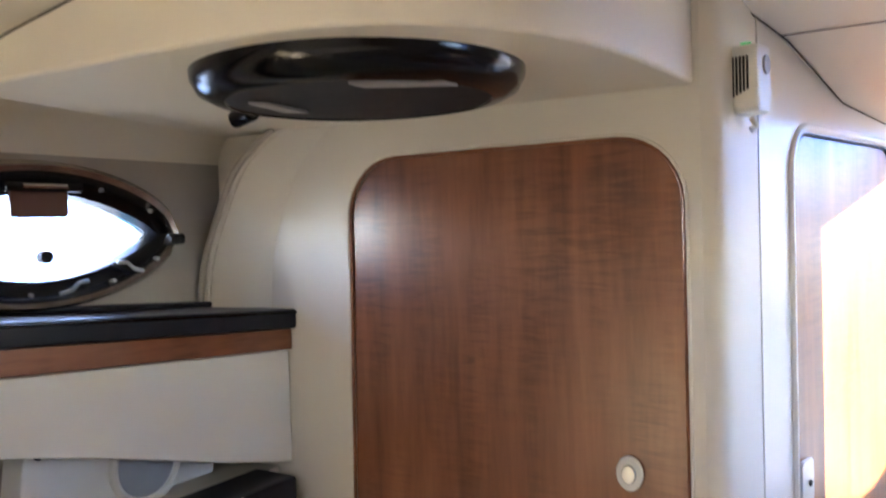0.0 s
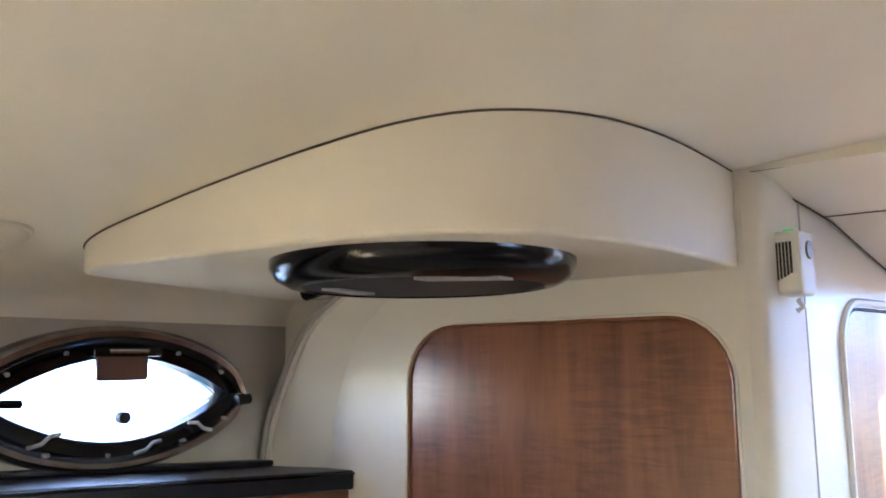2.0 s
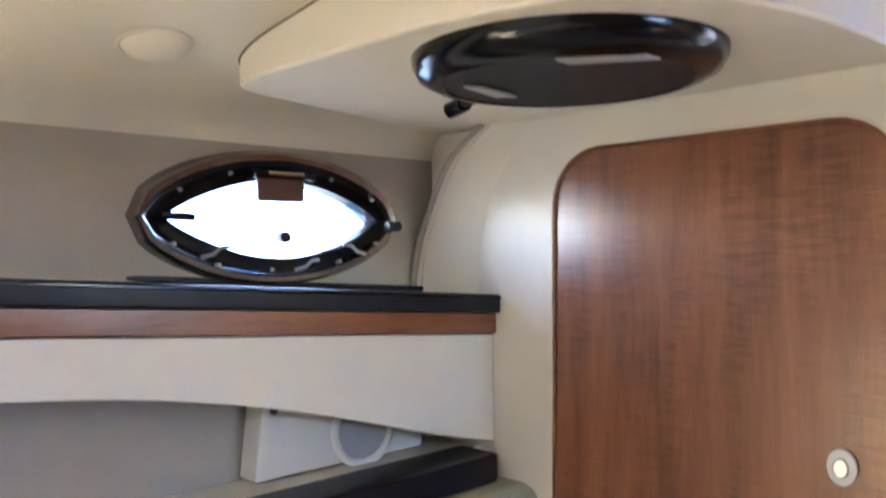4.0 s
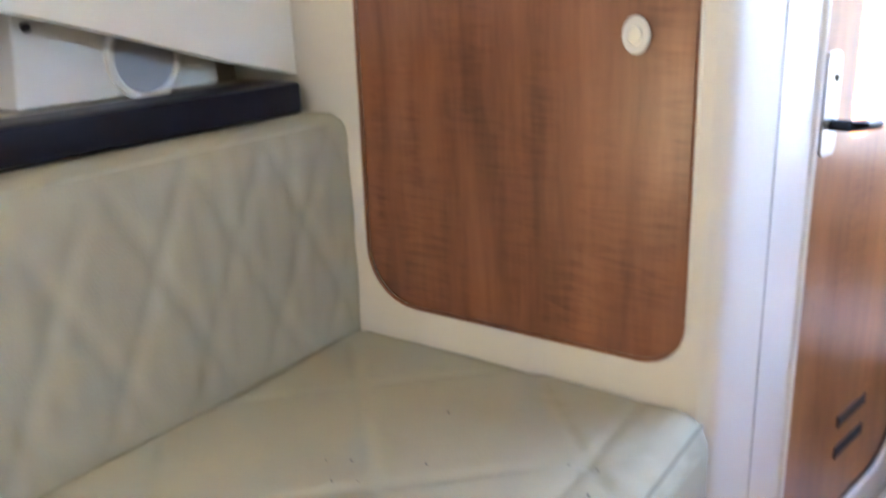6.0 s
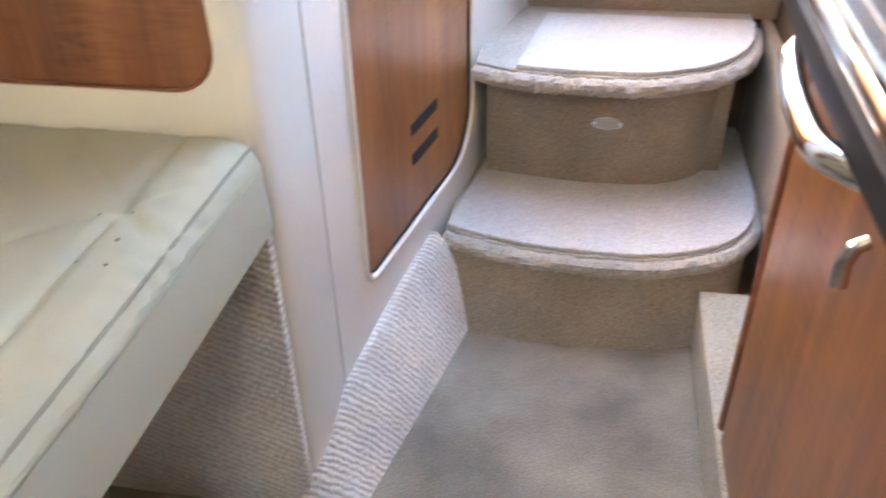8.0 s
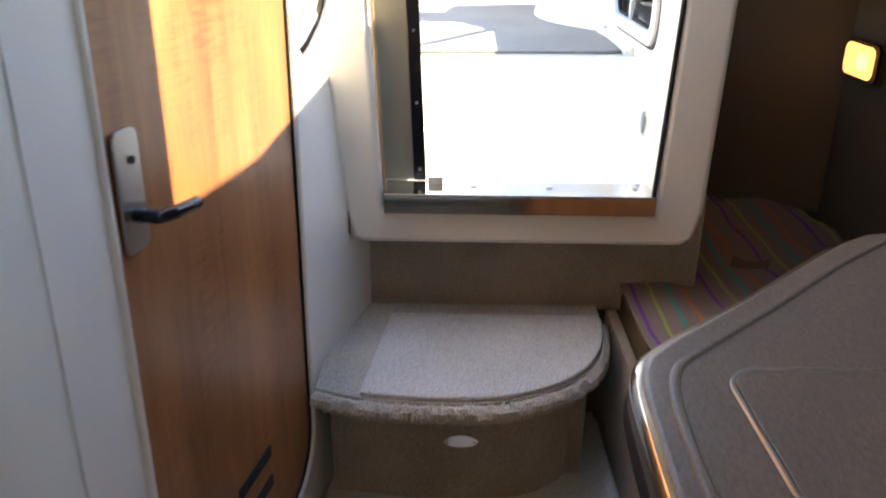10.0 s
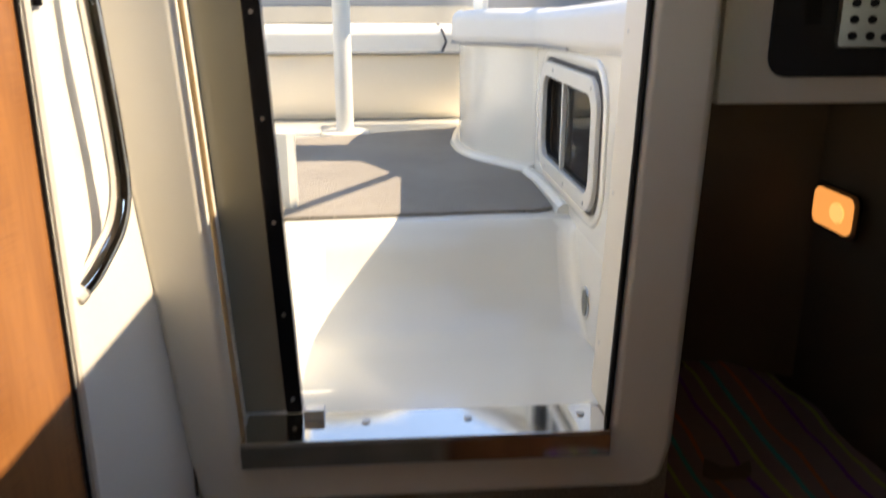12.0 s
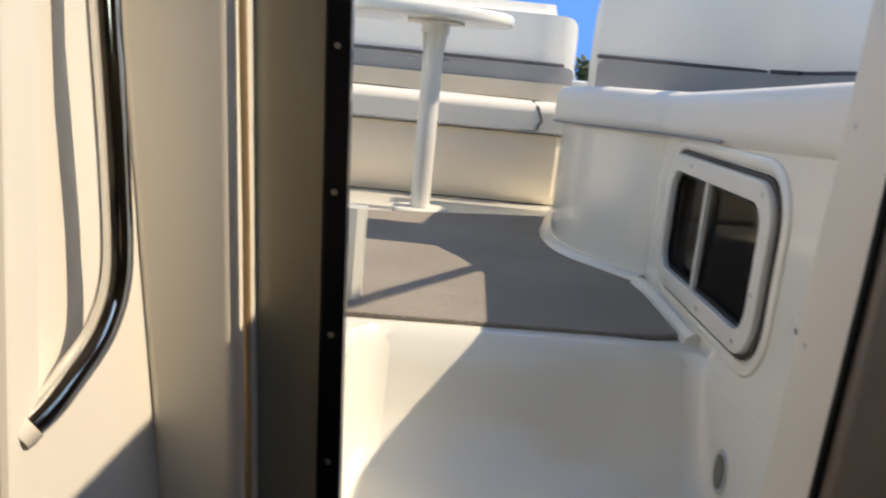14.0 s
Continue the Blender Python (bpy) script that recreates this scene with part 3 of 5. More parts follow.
solid("cockpit_coaming", box(1.36, 1.42, 2.2, 5.3, 0.9, 1.62, 0.015), GELWHITE, "white cockpit coaming", "wall", "structure")
solid("cockpit_coaming", box(-1.2, -1.14, 2.2, 5.3, 0.9, 1.62, 0.015), GELWHITE, "white cockpit coaming", "wall", "structure")
solid("transom", box(-1.2, 1.42, 5.2, 5.28, 0.9, 1.50, 0.015), GELWHITE, "white transom", "wall", "structure")

# water to the horizon
solid("water", box(-900, 900, -900, 900, -0.62, -0.55), mat("harbour_water", (0.02, 0.05, 0.06), 0.08, var=0.2, scale=0.5, bump=0.5, bscale=2), "calm harbour water", "water", "structure")

# ---- things: port side of the cabin ----
# wooden panel door in the bulkhead
pd = thing("locker_door", (-0.54, BKH, 0.765), "closed cherry-veneer locker door with rounded corners", "door")
part("door_leaf", moved(prism(raked(rrect(-0.7985, -0.2855, 0.7835, 1.6385, (0.095, 0.06, 0.085, 0.085))), 0.02, b=0.0015, seg=1), on_y(BKH + 0.003)), CHERRY, pd, "curly-grained cherry veneer")
part("edge_gasket", tube([on_y(BKH + 0.001) @ Vector((p[0], p[1], 0)) for p in raked(rrect(-0.8, -0.284, 0.782, 1.64, (0.095, 0.06, 0.085, 0.085)))], 0.0028, 6, closed=True), CHERRYTRIM, pd, "dark edge line")
lk = part("lock", moved(prism(ellipse(-0.360, 1.209, 0.018, 0.023), 0.008, b=0.003), on_y(BKH - 0.005)), WHITEPL, pd, "pale oval push-button lock")
part("button", moved(prism(ellipse(-0.360, 1.209, 0.010, 0.0125, 24), 0.008, b=0.003), on_y(BKH - 0.010)), DULLSTEEL, lk, "round steel button")

# soffit with its round hatch
FRONT = [(-0.955, 0.56), (-0.93, 0.49), (-0.86, 0.463), (-0.74, 0.463), (-0.62, 0.466), (-0.52, 0.472), (-0.43, 0.492), (-0.36, 0.54), (-0.305, 0.63), (-0.280, 0.74), (-0.272, 0.86), (-0.270, 0.982)]
fc = [(v.x, v.y) for v in spline([(x, y, 0) for x, y in FRONT], 5)]
so = prism(fc + [(-1.06, 0.982)], 0.14)
bottom = [e for e in so.edges if len(e.link_faces) == 2 and max(v.co.z for v in e.verts) < 0.001 and e.verts[0].co.y < 0.98 and e.verts[1].co.y < 0.99 and not (min(v.co.x for v in e.verts) < -1.0)]
bmesh.ops.bevel(so, geom=bottom, offset=0.024, segments=5, profile=0.5, affect="EDGES", clamp_overlap=True)
solid("ceiling_soffit", moved(so, Matrix.Translation((0, 0, 1.698))), HEADLINER, "cream padded soffit with a bowed front below the ceiling", "soffit", "structure")


def ceil_z(x):
    for a, b_ in zip(PR, PR[1:]):
        if a.x <= x <= b_.x:
            return a.z + (b_.z - a.z) * (x - a.x) / max(1e-6, b_.x - a.x)
    return 1.84


solid("trim", tube([(x, y - 0.001, ceil_z(x) - 0.001) for x, y in fc], 0.0013, 6), SEAMDARK, "dark seam between soffit and ceiling", "trim", "structure")

# dark tubes stand in for the shadow gaps at the ceiling panel edges
solid("trim", tube([(-0.262, 0.989, 1.822), (-0.1, 0.989, 1.824), (0.55, 0.989, 1.826)], 0.0014, 6), SEAMDARK, "dark line for the shadow gap across the ceiling", "trim", "structure")
solid("trim", tube([(-0.24, 1.226, 1.791), (-0.02, 1.226, 1.791)], 0.0014, 6), SEAMDARK, "dark line for the shadow gap across the ceiling", "trim", "structure")
solid("trim", tube([(-0.232, 1.09, 1.806), (-0.217, 1.17, 1.797), (-0.20, 1.24, 1.784), (-0.155, 1.50, 1.720), (-0.10, 1.80, 1.701)], 0.0014, 6), SEAMDARK, "dark seam between wall and ceiling", "trim", "structure")

solid("trim", tube([(x - 0.0105, y + 0.001, 1.7035) for x, y in fc if x > -0.325], 0.001, 6), SEAMDARK, "stitched seam along the foot of the soffit", "trim", "structure")

ht = thing("round_hatch", (-0.54, 0.675, 1.698), "round black hatch with glossy rim and insect screen in the soffit", "hatch")
rim = bmesh.new()
RIMP = ((0.176, 1.699), (0.175, 1.689), (0.168, 1.677), (0.154, 1.670), (0.141, 1.668), (0.136, 1.674), (0.136, 1.699))
for i in range(56):
    a = 2 * math.pi * i / 56
    for r_, z_ in RIMP:
        rim.verts.new((-0.54 + r_ * math.cos(a), 0.675 + r_ * math.sin(a), z_))
rim.verts.ensure_lookup_table()
for i in range(56):
    for k in range(6):
        j = (i + 1) % 56
        rim.faces.new((rim.verts[i * 7 + k], rim.verts[i * 7 + k + 1], rim.verts[j * 7 + k + 1], rim.verts[j * 7 + k]))
part("rim", rim, BLACKGLOSS, ht, "glossy black plastic rim")
part("screen", moved(prism(ellipse(-0.54, 0.675, 0.141, 0.141), 0.006), Matrix.Translation((0, 0, 1.670))), BLACKMATT, ht, "matt black insect screen")
# two flat grey patches just below the screen
part("flat_patch", moved(prism([(0, 0), (0.085, 0.008), (0.10, 0.026), (0.012, 0.022)], 0.003), pose(-0.47, 0.565, 1.666, 0, 0, 33)), GREYPL, ht, "flat grey angular patch")
part("flat_patch", moved(prism([(0, 0), (0.02, 0.0), (0.075, 0.05), (0.05, 0.055)], 0.003), pose(-0.62, 0.59, 1.666, 0, 0, 55)), GREYPL, ht, "flat grey angular patch")
kb = part("latch_knob", tube([(-0.776, 0.752, 1.690), (-0.792, 0.757, 1.688), (-0.812, 0.756, 1.684)], 0.0115, 12), BLACKGLOSS, ht, "black latch knob")
part("latch_stem", tube([(-0.705, 0.728, 1.690), (-0.778, 0.752, 1.690)], 0.007, 8), RUBBER, kb)

# ceiling dome
dm = thing("ceiling_speaker", (-0.905, 0.36, ceil_z(-0.905)), "round cream speaker cover on the sloping headliner", "speaker")
db = bmesh.new()
bmesh.ops.create_uvsphere(db, u_segments=36, v_segments=16, radius=1.0)
bmesh.ops.delete(db, geom=[v for v in db.verts if v.co.z > 0.35], context="VERTS")
part("cover", moved(db, Matrix.Translation((-0.905, 0.36, ceil_z(-0.905) + 0.002)) @ Matrix.Rotation(radians(-11), 4, "Y") @ Matrix.Diagonal((0.041, 0.041, 0.021, 1))), HEADLINER, dm, "smooth cream cover")
part("rim", tube([Matrix.Translation((-0.905, 0.36, ceil_z(-0.905) - 0.001)) @ Matrix.Rotation(radians(-11), 4, "Y") @ Vector((0.041 * math.cos(a * math.pi / 18), 0.041 * math.sin(a * math.pi / 18), 0)) for a in range(36)], 0.004, 8, closed=True), CREAM, dm)

# smoke alarm on the post
al = thing("gas_alarm", (-0.225, 1.075, 1.655), "small ivory gas alarm with slotted grille and green light", "alarm")
AM = Matrix(((DU.x, 0, DN.x, D0.x), (DU.y, 0, DN.y, D0.y), (0, 1, 0, 0), (0, 0, 0, 1)))
a0 = du(1.032)
part("body", moved(prism(rrect(a0, a0 + 0.046, 1.663, 1.747, 0.008), 0.044, b=0.006), AM), WHITEPL, al, "ivory plastic case")
for i in range(6):
    part("slot", moved(box(-0.0012, 0.0012, -0.001, 0.001, -0.024 + 0.002 * i, 0.027), Matrix.Translation(AM @ Vector((a0 - 0.0005, 1.705, 0.009 + i * 0.0045))) @ Matrix.Rotation(radians(-11), 4, "Z")), BLACKMATT, al)
part("button", moved(prism(ellipse(a0 + 0.025, 1.722, 0.010, 0.012, 20), 0.004, b=0.0015), AM @ Matrix.Translation((0, 0, 0.043))), GREYPL, al, "round test button")
part("led", moved(box(-0.006, 0.006, -0.003, 0.003, -0.0012, 0.0015), Matrix.Translation(AM @ Vector((a0 + 0.010, 1.748, 0.026))) @ Matrix.Rotation(radians(-11), 4, "Z")), LED, al, "green light")
part("hook", tube([AM @ Vector(p) for p in ((a0 + 0.040, 1.66, 0.020), (a0 + 0.046, 1.65, 0.024), (a0 + 0.040, 1.645, 0.018))], 0.004, 8), WHITEPL, al)

# port light
pl = thing("port_light", (-1.09, 0.64, 1.44), "almond-shaped opening port light with chrome trim and dark inner frame", "window")
OUT = lens(0.64, 1.538, 0.482, 0.212, 28, 0.46)
MID = lens(0.64, 1.536, 0.438, 0.170, 28, 0.60)
INN = lens(0.645, 1.536, 0.385, 0.118, 28, 0.86)
ring = bmesh.new()


def ring_band(bm, a, b_, da, db_):
    va = [bm.verts.new((-1.09 + da, p[0], p[1])) for p in a]
    vb = [bm.verts.new((-1.09 + db_, p[0], p[1])) for p in b_]
    for i in range(len(a)):
        j = (i + 1) % len(a)
        bm.faces.new((va[i], va[j], vb[j], vb[i]))


def between(a, b_, t):
    return [(p[0] + (q[0] - p[0]) * t, p[1] + (q[1] - p[1]) * t) for p, q in zip(a, b_)]


for (t0, d0), (t1, d1) in zip(((0, 0.0), (0.08, 0.014), (0.35, 0.022), (0.7, 0.020)), ((0.08, 0.014), (0.35, 0.022), (0.7, 0.020), (1.0, 0.010))):
    ring_band(ring, between(OUT, MID, t0), between(OUT, MID, t1), d0, d1)
bmesh.ops.remove_doubles(ring, verts=ring.verts, dist=0.0003)
part("trim_ring", ring, mat("bronzed_steel", (0.30, 0.27, 0.26), 0.22, 0.9, var=0.25, scale=25), pl, "polished trim ring with dull patches")
inner_ring = bmesh.new()
for (t0, d0), (t1, d1) in zip(((0, 0.011), (0.15, 0.020), (0.5, 0.014), (0.9, 0.012)), ((0.15, 0.020), (0.5, 0.014), (0.9, 0.012), (1.0, -0.02))):
    ring_band(inner_ring, between(MID, INN, t0), between(MID, INN, t1), d0, d1)
bmesh.ops.remove_doubles(inner_ring, verts=inner_ring.verts, dist=0.0003)
part("inner_frame", inner_ring, BLACKGLOSS, pl, "glossy dark inner frame")
pane = part("pane", moved(prism(INN, 0.004), on_x(-1.10)), FROST, pl, "clear glass pane")
pane.visible_shadow = False
part("flat_patch", moved(prism(rrect(0.598, 0.682, 1.563, 1.600, 0.006, 4), 0.006, b=0.001), on_x(-1.070)), mat("brown_tab", (0.16, 0.075, 0.055), 0.4), pl, "brown plastic tab")
part("hinge", moved(box(-1.076, -1.060, 0.585, 0.70, 1.598, 1.612, 0.003), Matrix()), BLACKGLOSS, pl, "dark hinge bar")
part("hinge_pin", tube([(-1.062, 0.61, 1.606), (-1.062, 0.675, 1.606)], 0.004, 8), CHROME, pl)
part("stop", tube([(-1.095, 0.655, 1.508), (-1.08, 0.653, 1.508)], 0.009, 14), RUBBER, pl, "round rubber stop")
part("dog_latch", tube([(-1.06, 0.845, 1.525), (-1.06, 0.872, 1.527)], 0.009, 12), BLACKGLOSS, pl, "black latch")
part("dog_latch", tube([(-1.068, 0.44, 1.538), (-1.07, 0.49, 1.536)], 0.006, 10), BLACKGLOSS, pl, "black latch")
for y, z in ((0.47, 1.575), (0.55, 1.603), (0.735, 1.603), (0.82, 1.572), (0.83, 1.497), (0.75, 1.468), (0.62, 1.457), (0.53, 1.466), (0.46, 1.498)):
    part("screw", tube([(-1.078, y, z), (-1.0665, y, z)], 0.003, 8), GREYPL, pl)
for y0, z0, s in ((0.66, 1.456, 1), (0.50, 1.478, 1), (0.80, 1.480, -1)):
    part("drain_clip", tube([(-1.066, y0, z0), (-1.063, y0 + 0.018 * s, z0 + 0.004), (-1.063, y0 + 0.03 * s, z0 + 0.014), (-1.066, y0 + 0.045 * s, z0 + 0.015)], 0.003, 8), GREYPL, pl)

# seam where the hull liner meets the bulkhead
SEAM = spline([(-0.93, 0.955, 1.698), (-0.965, 0.95, 1.675), (-1.01, 0.945, 1.635), (-1.05, 0.94, 1.56), (-1.075, 0.93, 1.48), (-1.082, 0.925, 1.405)], 5)
solid("wall_cove", sheet([[p, p + Vector((0.05, 0.018, 0.003)), Vector((p.x + 0.11, 0.985, p.z))] for p in SEAM]), CREAM, "cream cove between hull liner and bulkhead", "wall", "structure")
solid("trim", tube(SEAM, 0.006, 8), HULLVINYL, "stitched vinyl welt along the hull liner", "trim", "structure")
solid("trim", tube([p + Vector((0.014, 0.004, 0.002)) for p in SEAM], 0.004, 8), CREAM, "pale welt along the hull liner", "trim", "structure")


# shelf along the hull, following the sheer
def sheer(bm):
    for v in bm.verts:
        s = 0.983 - v.co.y
        v.co.z += 0.068 * s
        v.co.x -= 0.06 * s
    return bm


sh = thing("shelf", (-1.0, 0.0, 1.37), "black laminate shelf below the port light", "shelf")
part("shelf_top", sheer(box(-1.085, -0.918, -1.55, 0.981, 1.374, 1.406, 0.004)), BLACKTOP, sh, "black laminate top")
part("edge_strip", sheer(box(-0.9185, -0.915, -1.55, 0.979, 1.398, 1.403, 0.001)), BLACKGLOSS, sh)
part("back_lip", sheer(box(-1.085, -1.055, -1.55, 0.93, 1.406, 1.416, 0.003)), BLACKTOP, sh)
part("fascia", sheer(box(-0.965, -0.930, -1.55, 0.981, 1.339, 1.373, 0.002)), CHERRYTRIM, sh, "cherry fascia strip")
face = [(0.981, 1.150), (0.981, 1.337)] + [(-1.2, 1.337)] + [(v.x, v.y) for v in spline([(-1.2, 1.20, 0), (-0.6, 1.23, 0), (0.0, 1.262, 0), (0.3, 1.262, 0), (0.5, 1.243, 0), (0.65, 1.216, 0), (0.85, 1.172, 0)], 5)]
part("face_panel", sheer(moved(prism(face, 0.02, b=0.003), on_x(-0.938))), CREAM, sh, "cream upholstered panel with a curved lower edge")

nb = thing("niche_speaker", (-1.06, 0.70, 1.13), "white plastic speaker box with a round grey cone in the niche", "speaker")
part("case", moved(prism([(0.565, 1.142), (0.90, 1.142), (0.90, 1.30), (0.585, 1.30)], 0.05, b=0.006), on_x(-1.035)), WHITEPL, nb, "white plastic case")
part("cone", moved(prism(ellipse(0.765, 1.195, 0.052, 0.052, 36), 0.01, b=0.003), on_x(-1.030)), GREYPL, nb, "grey round cone")
part("cone_rim", tube([(-1.031, 0.765 + 0.058 * math.cos(a * math.pi / 18), 1.195 + 0.058 * math.sin(a * math.pi / 18)) for a in range(36)], 0.007, 8, closed=True), WHITEPL, nb, "white ring")
part("screw", tube([(-1.04, 0.597, 1.247), (-1.031, 0.597, 1.247)], 0.006, 10), PIPING, nb)
solid("niche_floor", box(-1.088, -0.97, -1.5, 0.981, 1.10, 1.138), CREAM, "cream floor of the niche behind the backrest", "niche", "structure")
solid("ledge", box(-0.985, -0.895, -1.5, 0.945, 1.095, 1.145, 0.008), BLACKTOP, "black padded ledge along the backrest", "ledge")


# quilted cushions
def groove(d, w, depth):
    return depth * math.exp(-(d / w) ** 2)


def quilt_back(a, b_):
    u, v = a / 0.135, b_ / 0.27
    p, q = (u + v) % 1.0, (u - v) % 1.0
    d1, d2 = min(p, 1 - p) * 0.12, min(q, 1 - q) * 0.12
    s = groove(d1, 0.011, 0.0036) + groove(d2, 0.011, 0.0036)
    s += 0.0022 * noise.noise(Vector((a * 45, b_ * 4, 1.0)))
    s += 0.003 * noise.noise(Vector((a * 9, b_ * 6, 4.0)))
    return s


ONB = Matrix(((0, 0, 1, 0), (1, 0, 0, 0), (0, 1, 0, 0), (0, 0, 0, 1)))
bk = thing("backrest", (-0.92, 0.0, 0.70), "sage-beige quilted vinyl backrest of the settee", "cushion")
part("cushion", moved(pillow(-1.5, 1.010, 0.69, 1.092, -1.0, -0.840, 0.035, 0.009, quilt_back), ONB), SEATFAB, bk, "diamond-quilted vinyl")
part("seam", tube([(-0.8405, 0.34, 0.72), (-0.8405, 0.337, 0.90), (-0.8405, 0.333, 1.055)], 0.0025, 6), SEATFAB, bk, "sewn seam")
part("top_welt", tube([(-0.8505, -1.45 + 0.1 * i, 1.0815) for i in range(25)], 0.0026, 6), SEATFAB, bk, "sewn welt")


def quilt_seat(x, y):
    u, v = (x + 0.87) / 0.36, (y - 0.98) / 0.36
    p, q = (u + v) % 1.0, (u - v) % 1.0
    d1, d2 = min(p, 1 - p) * 0.25, min(q, 1 - q) * 0.25
    s = groove(d1, 0.0075, 0.0042) + groove(d2, 0.0075, 0.0042)
    # the cloth gathers across each line of stitches
    gather = math.exp(-(min(d1, d2) / 0.03) ** 2)
    s += 0.0022 * gather * noise.noise(Vector((x * 42, y * 42, 2.0)))
    s += groove(x + 0.335 + 0.03 * (y - 0.98), 0.008, 0.006)
    s += 0.004 * noise.noise(Vector((x * 4, y * 4, 0.0))) + 0.0016 * noise.noise(Vector((x * 14, y * 11, 3.0)))
    edge = max(0.0, (x + 0.42) / 0.2)
    s += 0.0022 * min(1, edge) * noise.noise(Vector((x * 30 + y * 20, y * 34, 7.0)))
    return s


st = thing("seat", (-0.55, 0.0, 0.58), "sage-beige quilted vinyl settee seat with creased front edge", "cushion")
sb = pillow(-0.858, -0.236, -0.41, 0.994, 0.600, 0.733, 0.042, 0.007, quilt_seat)
for v in sb.verts:
    if v.co.x > -0.275:
        w = 0.5 + 0.5 * noise.noise(Vector((v.co.y * 5, 1.0, 9.0)))
        v.co.x += 0.0032 * w * math.sin((v.co.y + 0.5 * v.co.z) * 150 + 5 * noise.noise(Vector((v.co.y * 9, v.co.z * 9, 2.0)))) + 0.004 * noise.noise(Vector((v.co.y * 14, v.co.z * 8, 5.0)))
part("cushion", sb, SEATFAB, st, "quilted vinyl top")
part("welt", tube([(-0.2475, -0.38 + 0.028 * i, 0.7195 + 0.0008 * noise.noise(Vector((i * 0.7, 0, 0)))) for i in range(49)], 0.0024, 6), mat("dark_sage_thread", (0.26, 0.25, 0.18), 0.8), st, "sewn welt")
part("board", box(-0.87, -0.255, -0.41, 0.974, 0.582, 0.599, 0.003), MIDLINER, st, "dark seat board")
for i in range(15):
    x, y = random.uniform(-0.62, -0.28), random.uniform(0.40, 0.80)
    sz = random.uniform(0.0008, 0.0024)
    part("mark", moved(prism(ellipse(0, 0, sz, sz * random.uniform(0.3, 0.8), 8), 0.0012), pose(x, y, 0.7335 - quilt_seat(x, y), 0, 0, random.uniform(0, 180))), PIPING, st)
solid("seat_base", box(-1.08, -0.66, -0.415, 0.94, 0.0, 0.580), CARPETRIB, "cream ribbed carpet on the settee base", "base", "structure")
solid("wall_carpet", box(-1.08, -0.245, 0.965, 0.9825, 0.0, 0.60, 0.003), CARPETRIB, "cream ribbed carpet on the bulkhead below the seat", "wall covering", "structure")
br = thing("seat_bracket", (-0.27, 0.54, 0.0), "black plastic bracket under the front edge of the seat", "bracket")
part("plate", box(-0.31, -0.262, 0.515, 0.552, 0.50, 0.581, 0.004), RUBBER, br)
part("foot", tube([(-0.285, 0.532, 0.505), (-0.285, 0.532, 0.0)], 0.014, 12), RUBBER, br)

# ---- things: head door, kerb, return wall ----
hd = thing("head_door", tuple(on_door() @ Vector((du(1.537), 0.292, 0))), "closed cherry-veneer door with two vent slots and a lever handle", "door")
part("door_leaf", moved(prism(rrect(du(1.266), du(1.808), 0.300, 1.656, (0.033, 0.127, 0.068, 0.068)), 0.022, b=0.0015, seg=1), on_door(-0.004)), CHERRY2, hd, "reddish cherry veneer")
part("edge_gasket", tube([on_door(-0.002) @ Vector((p[0], p[1], 0)) for p in rrect(du(1.264), du(1.81), 0.298, 1.658, (0.035, 0.129, 0.07, 0.07))], 0.003, 6, closed=True), RUBBER, hd, "dark seal")
for z0 in (0.0, -0.064):
    sl = [(du(1.485), 0.492 + z0 - 0.012), (du(1.615), 0.492 + z0 - 0.012), (du(1.615), 0.492 + z0 + 0.012), (du(1.485), 0.492 + z0 + 0.012)]
    part("vent_slot", moved(prism(sl, 0.003, b=0.001, seg=1), on_door(0.0)), BLACKMATT, hd, "dark vent slot")
hp = part("handle_plate", moved(prism(rrect(du(1.275), du(1.325), 1.015, 1.165, 0.012, 4), 0.006, b=0.002), on_door(0.004)), DULLSTEEL, hd, "brushed steel plate")
part("lever", tube([on_door(0.0) @ Vector(p) for p in ((du(1.298), 1.062, 0.0), (du(1.298), 1.062, -0.035), (du(1.315), 1.062, -0.044), (du(1.372), 1.056, -0.044))], 0.0085, 12), BLACKGLOSS, hp, "dark lever")
part("key_hole", moved(prism(ellipse(du(1.305), 1.128, 0.005, 0.005, 12), 0.002), on_door(0.0065)), RUBBER, hp)
hg = thing("hinge", tuple(on_door(0.004) @ Vector((du(1.826), 1.49, 0))), "black barrel hinge on the head door frame", "hinge")
part("barrel", tube([on_door(0.008) @ Vector((du(1.826), 1.49, 0)), on_door(0.008) @ Vector((du(1.826), 1.56, 0))], 0.006, 10), BLACKGLOSS, hg)
part("leaf", moved(box(du(1.815), du(1.845), 1.49, 1.56, 0, 0.003), on_door(0.004)), BLACKGLOSS, hg)
solid("wall_head_inside", box(-1.1, -0.16, 1.9, 1.93, 0.0, 1.86), CREAM, "inside of the head", "wall", "structure")
solid("floor_head", box(-1.1, -0.2, 1.03, 1.9, 0.0, 0.02), GEL, "floor of the head", "floor", "structure")

# carpeted kerb under the door
krows = []
for y, top in ((0.93, 0.03), (0.99, 0.085), (1.05, 0.11), (1.14, 0.155), (1.30, 0.187), (1.45, 0.208), (1.56, 0.215)):
    p = D0 + DU * du(y)
    fl_ = Vector((-0.165 + (y - 0.99) * 0.215, y - 0.005, 0))
    krows.append([Vector((p.x, y, top)), Vector((p.x + 0.012, y, top)) , Vector((p.x + 0.028, y, top - 0.014)), (Vector((p.x + 0.03, y, top)) * 0.4 + fl_ * 0.6), fl_ + Vector((0, 0, 0.0))])
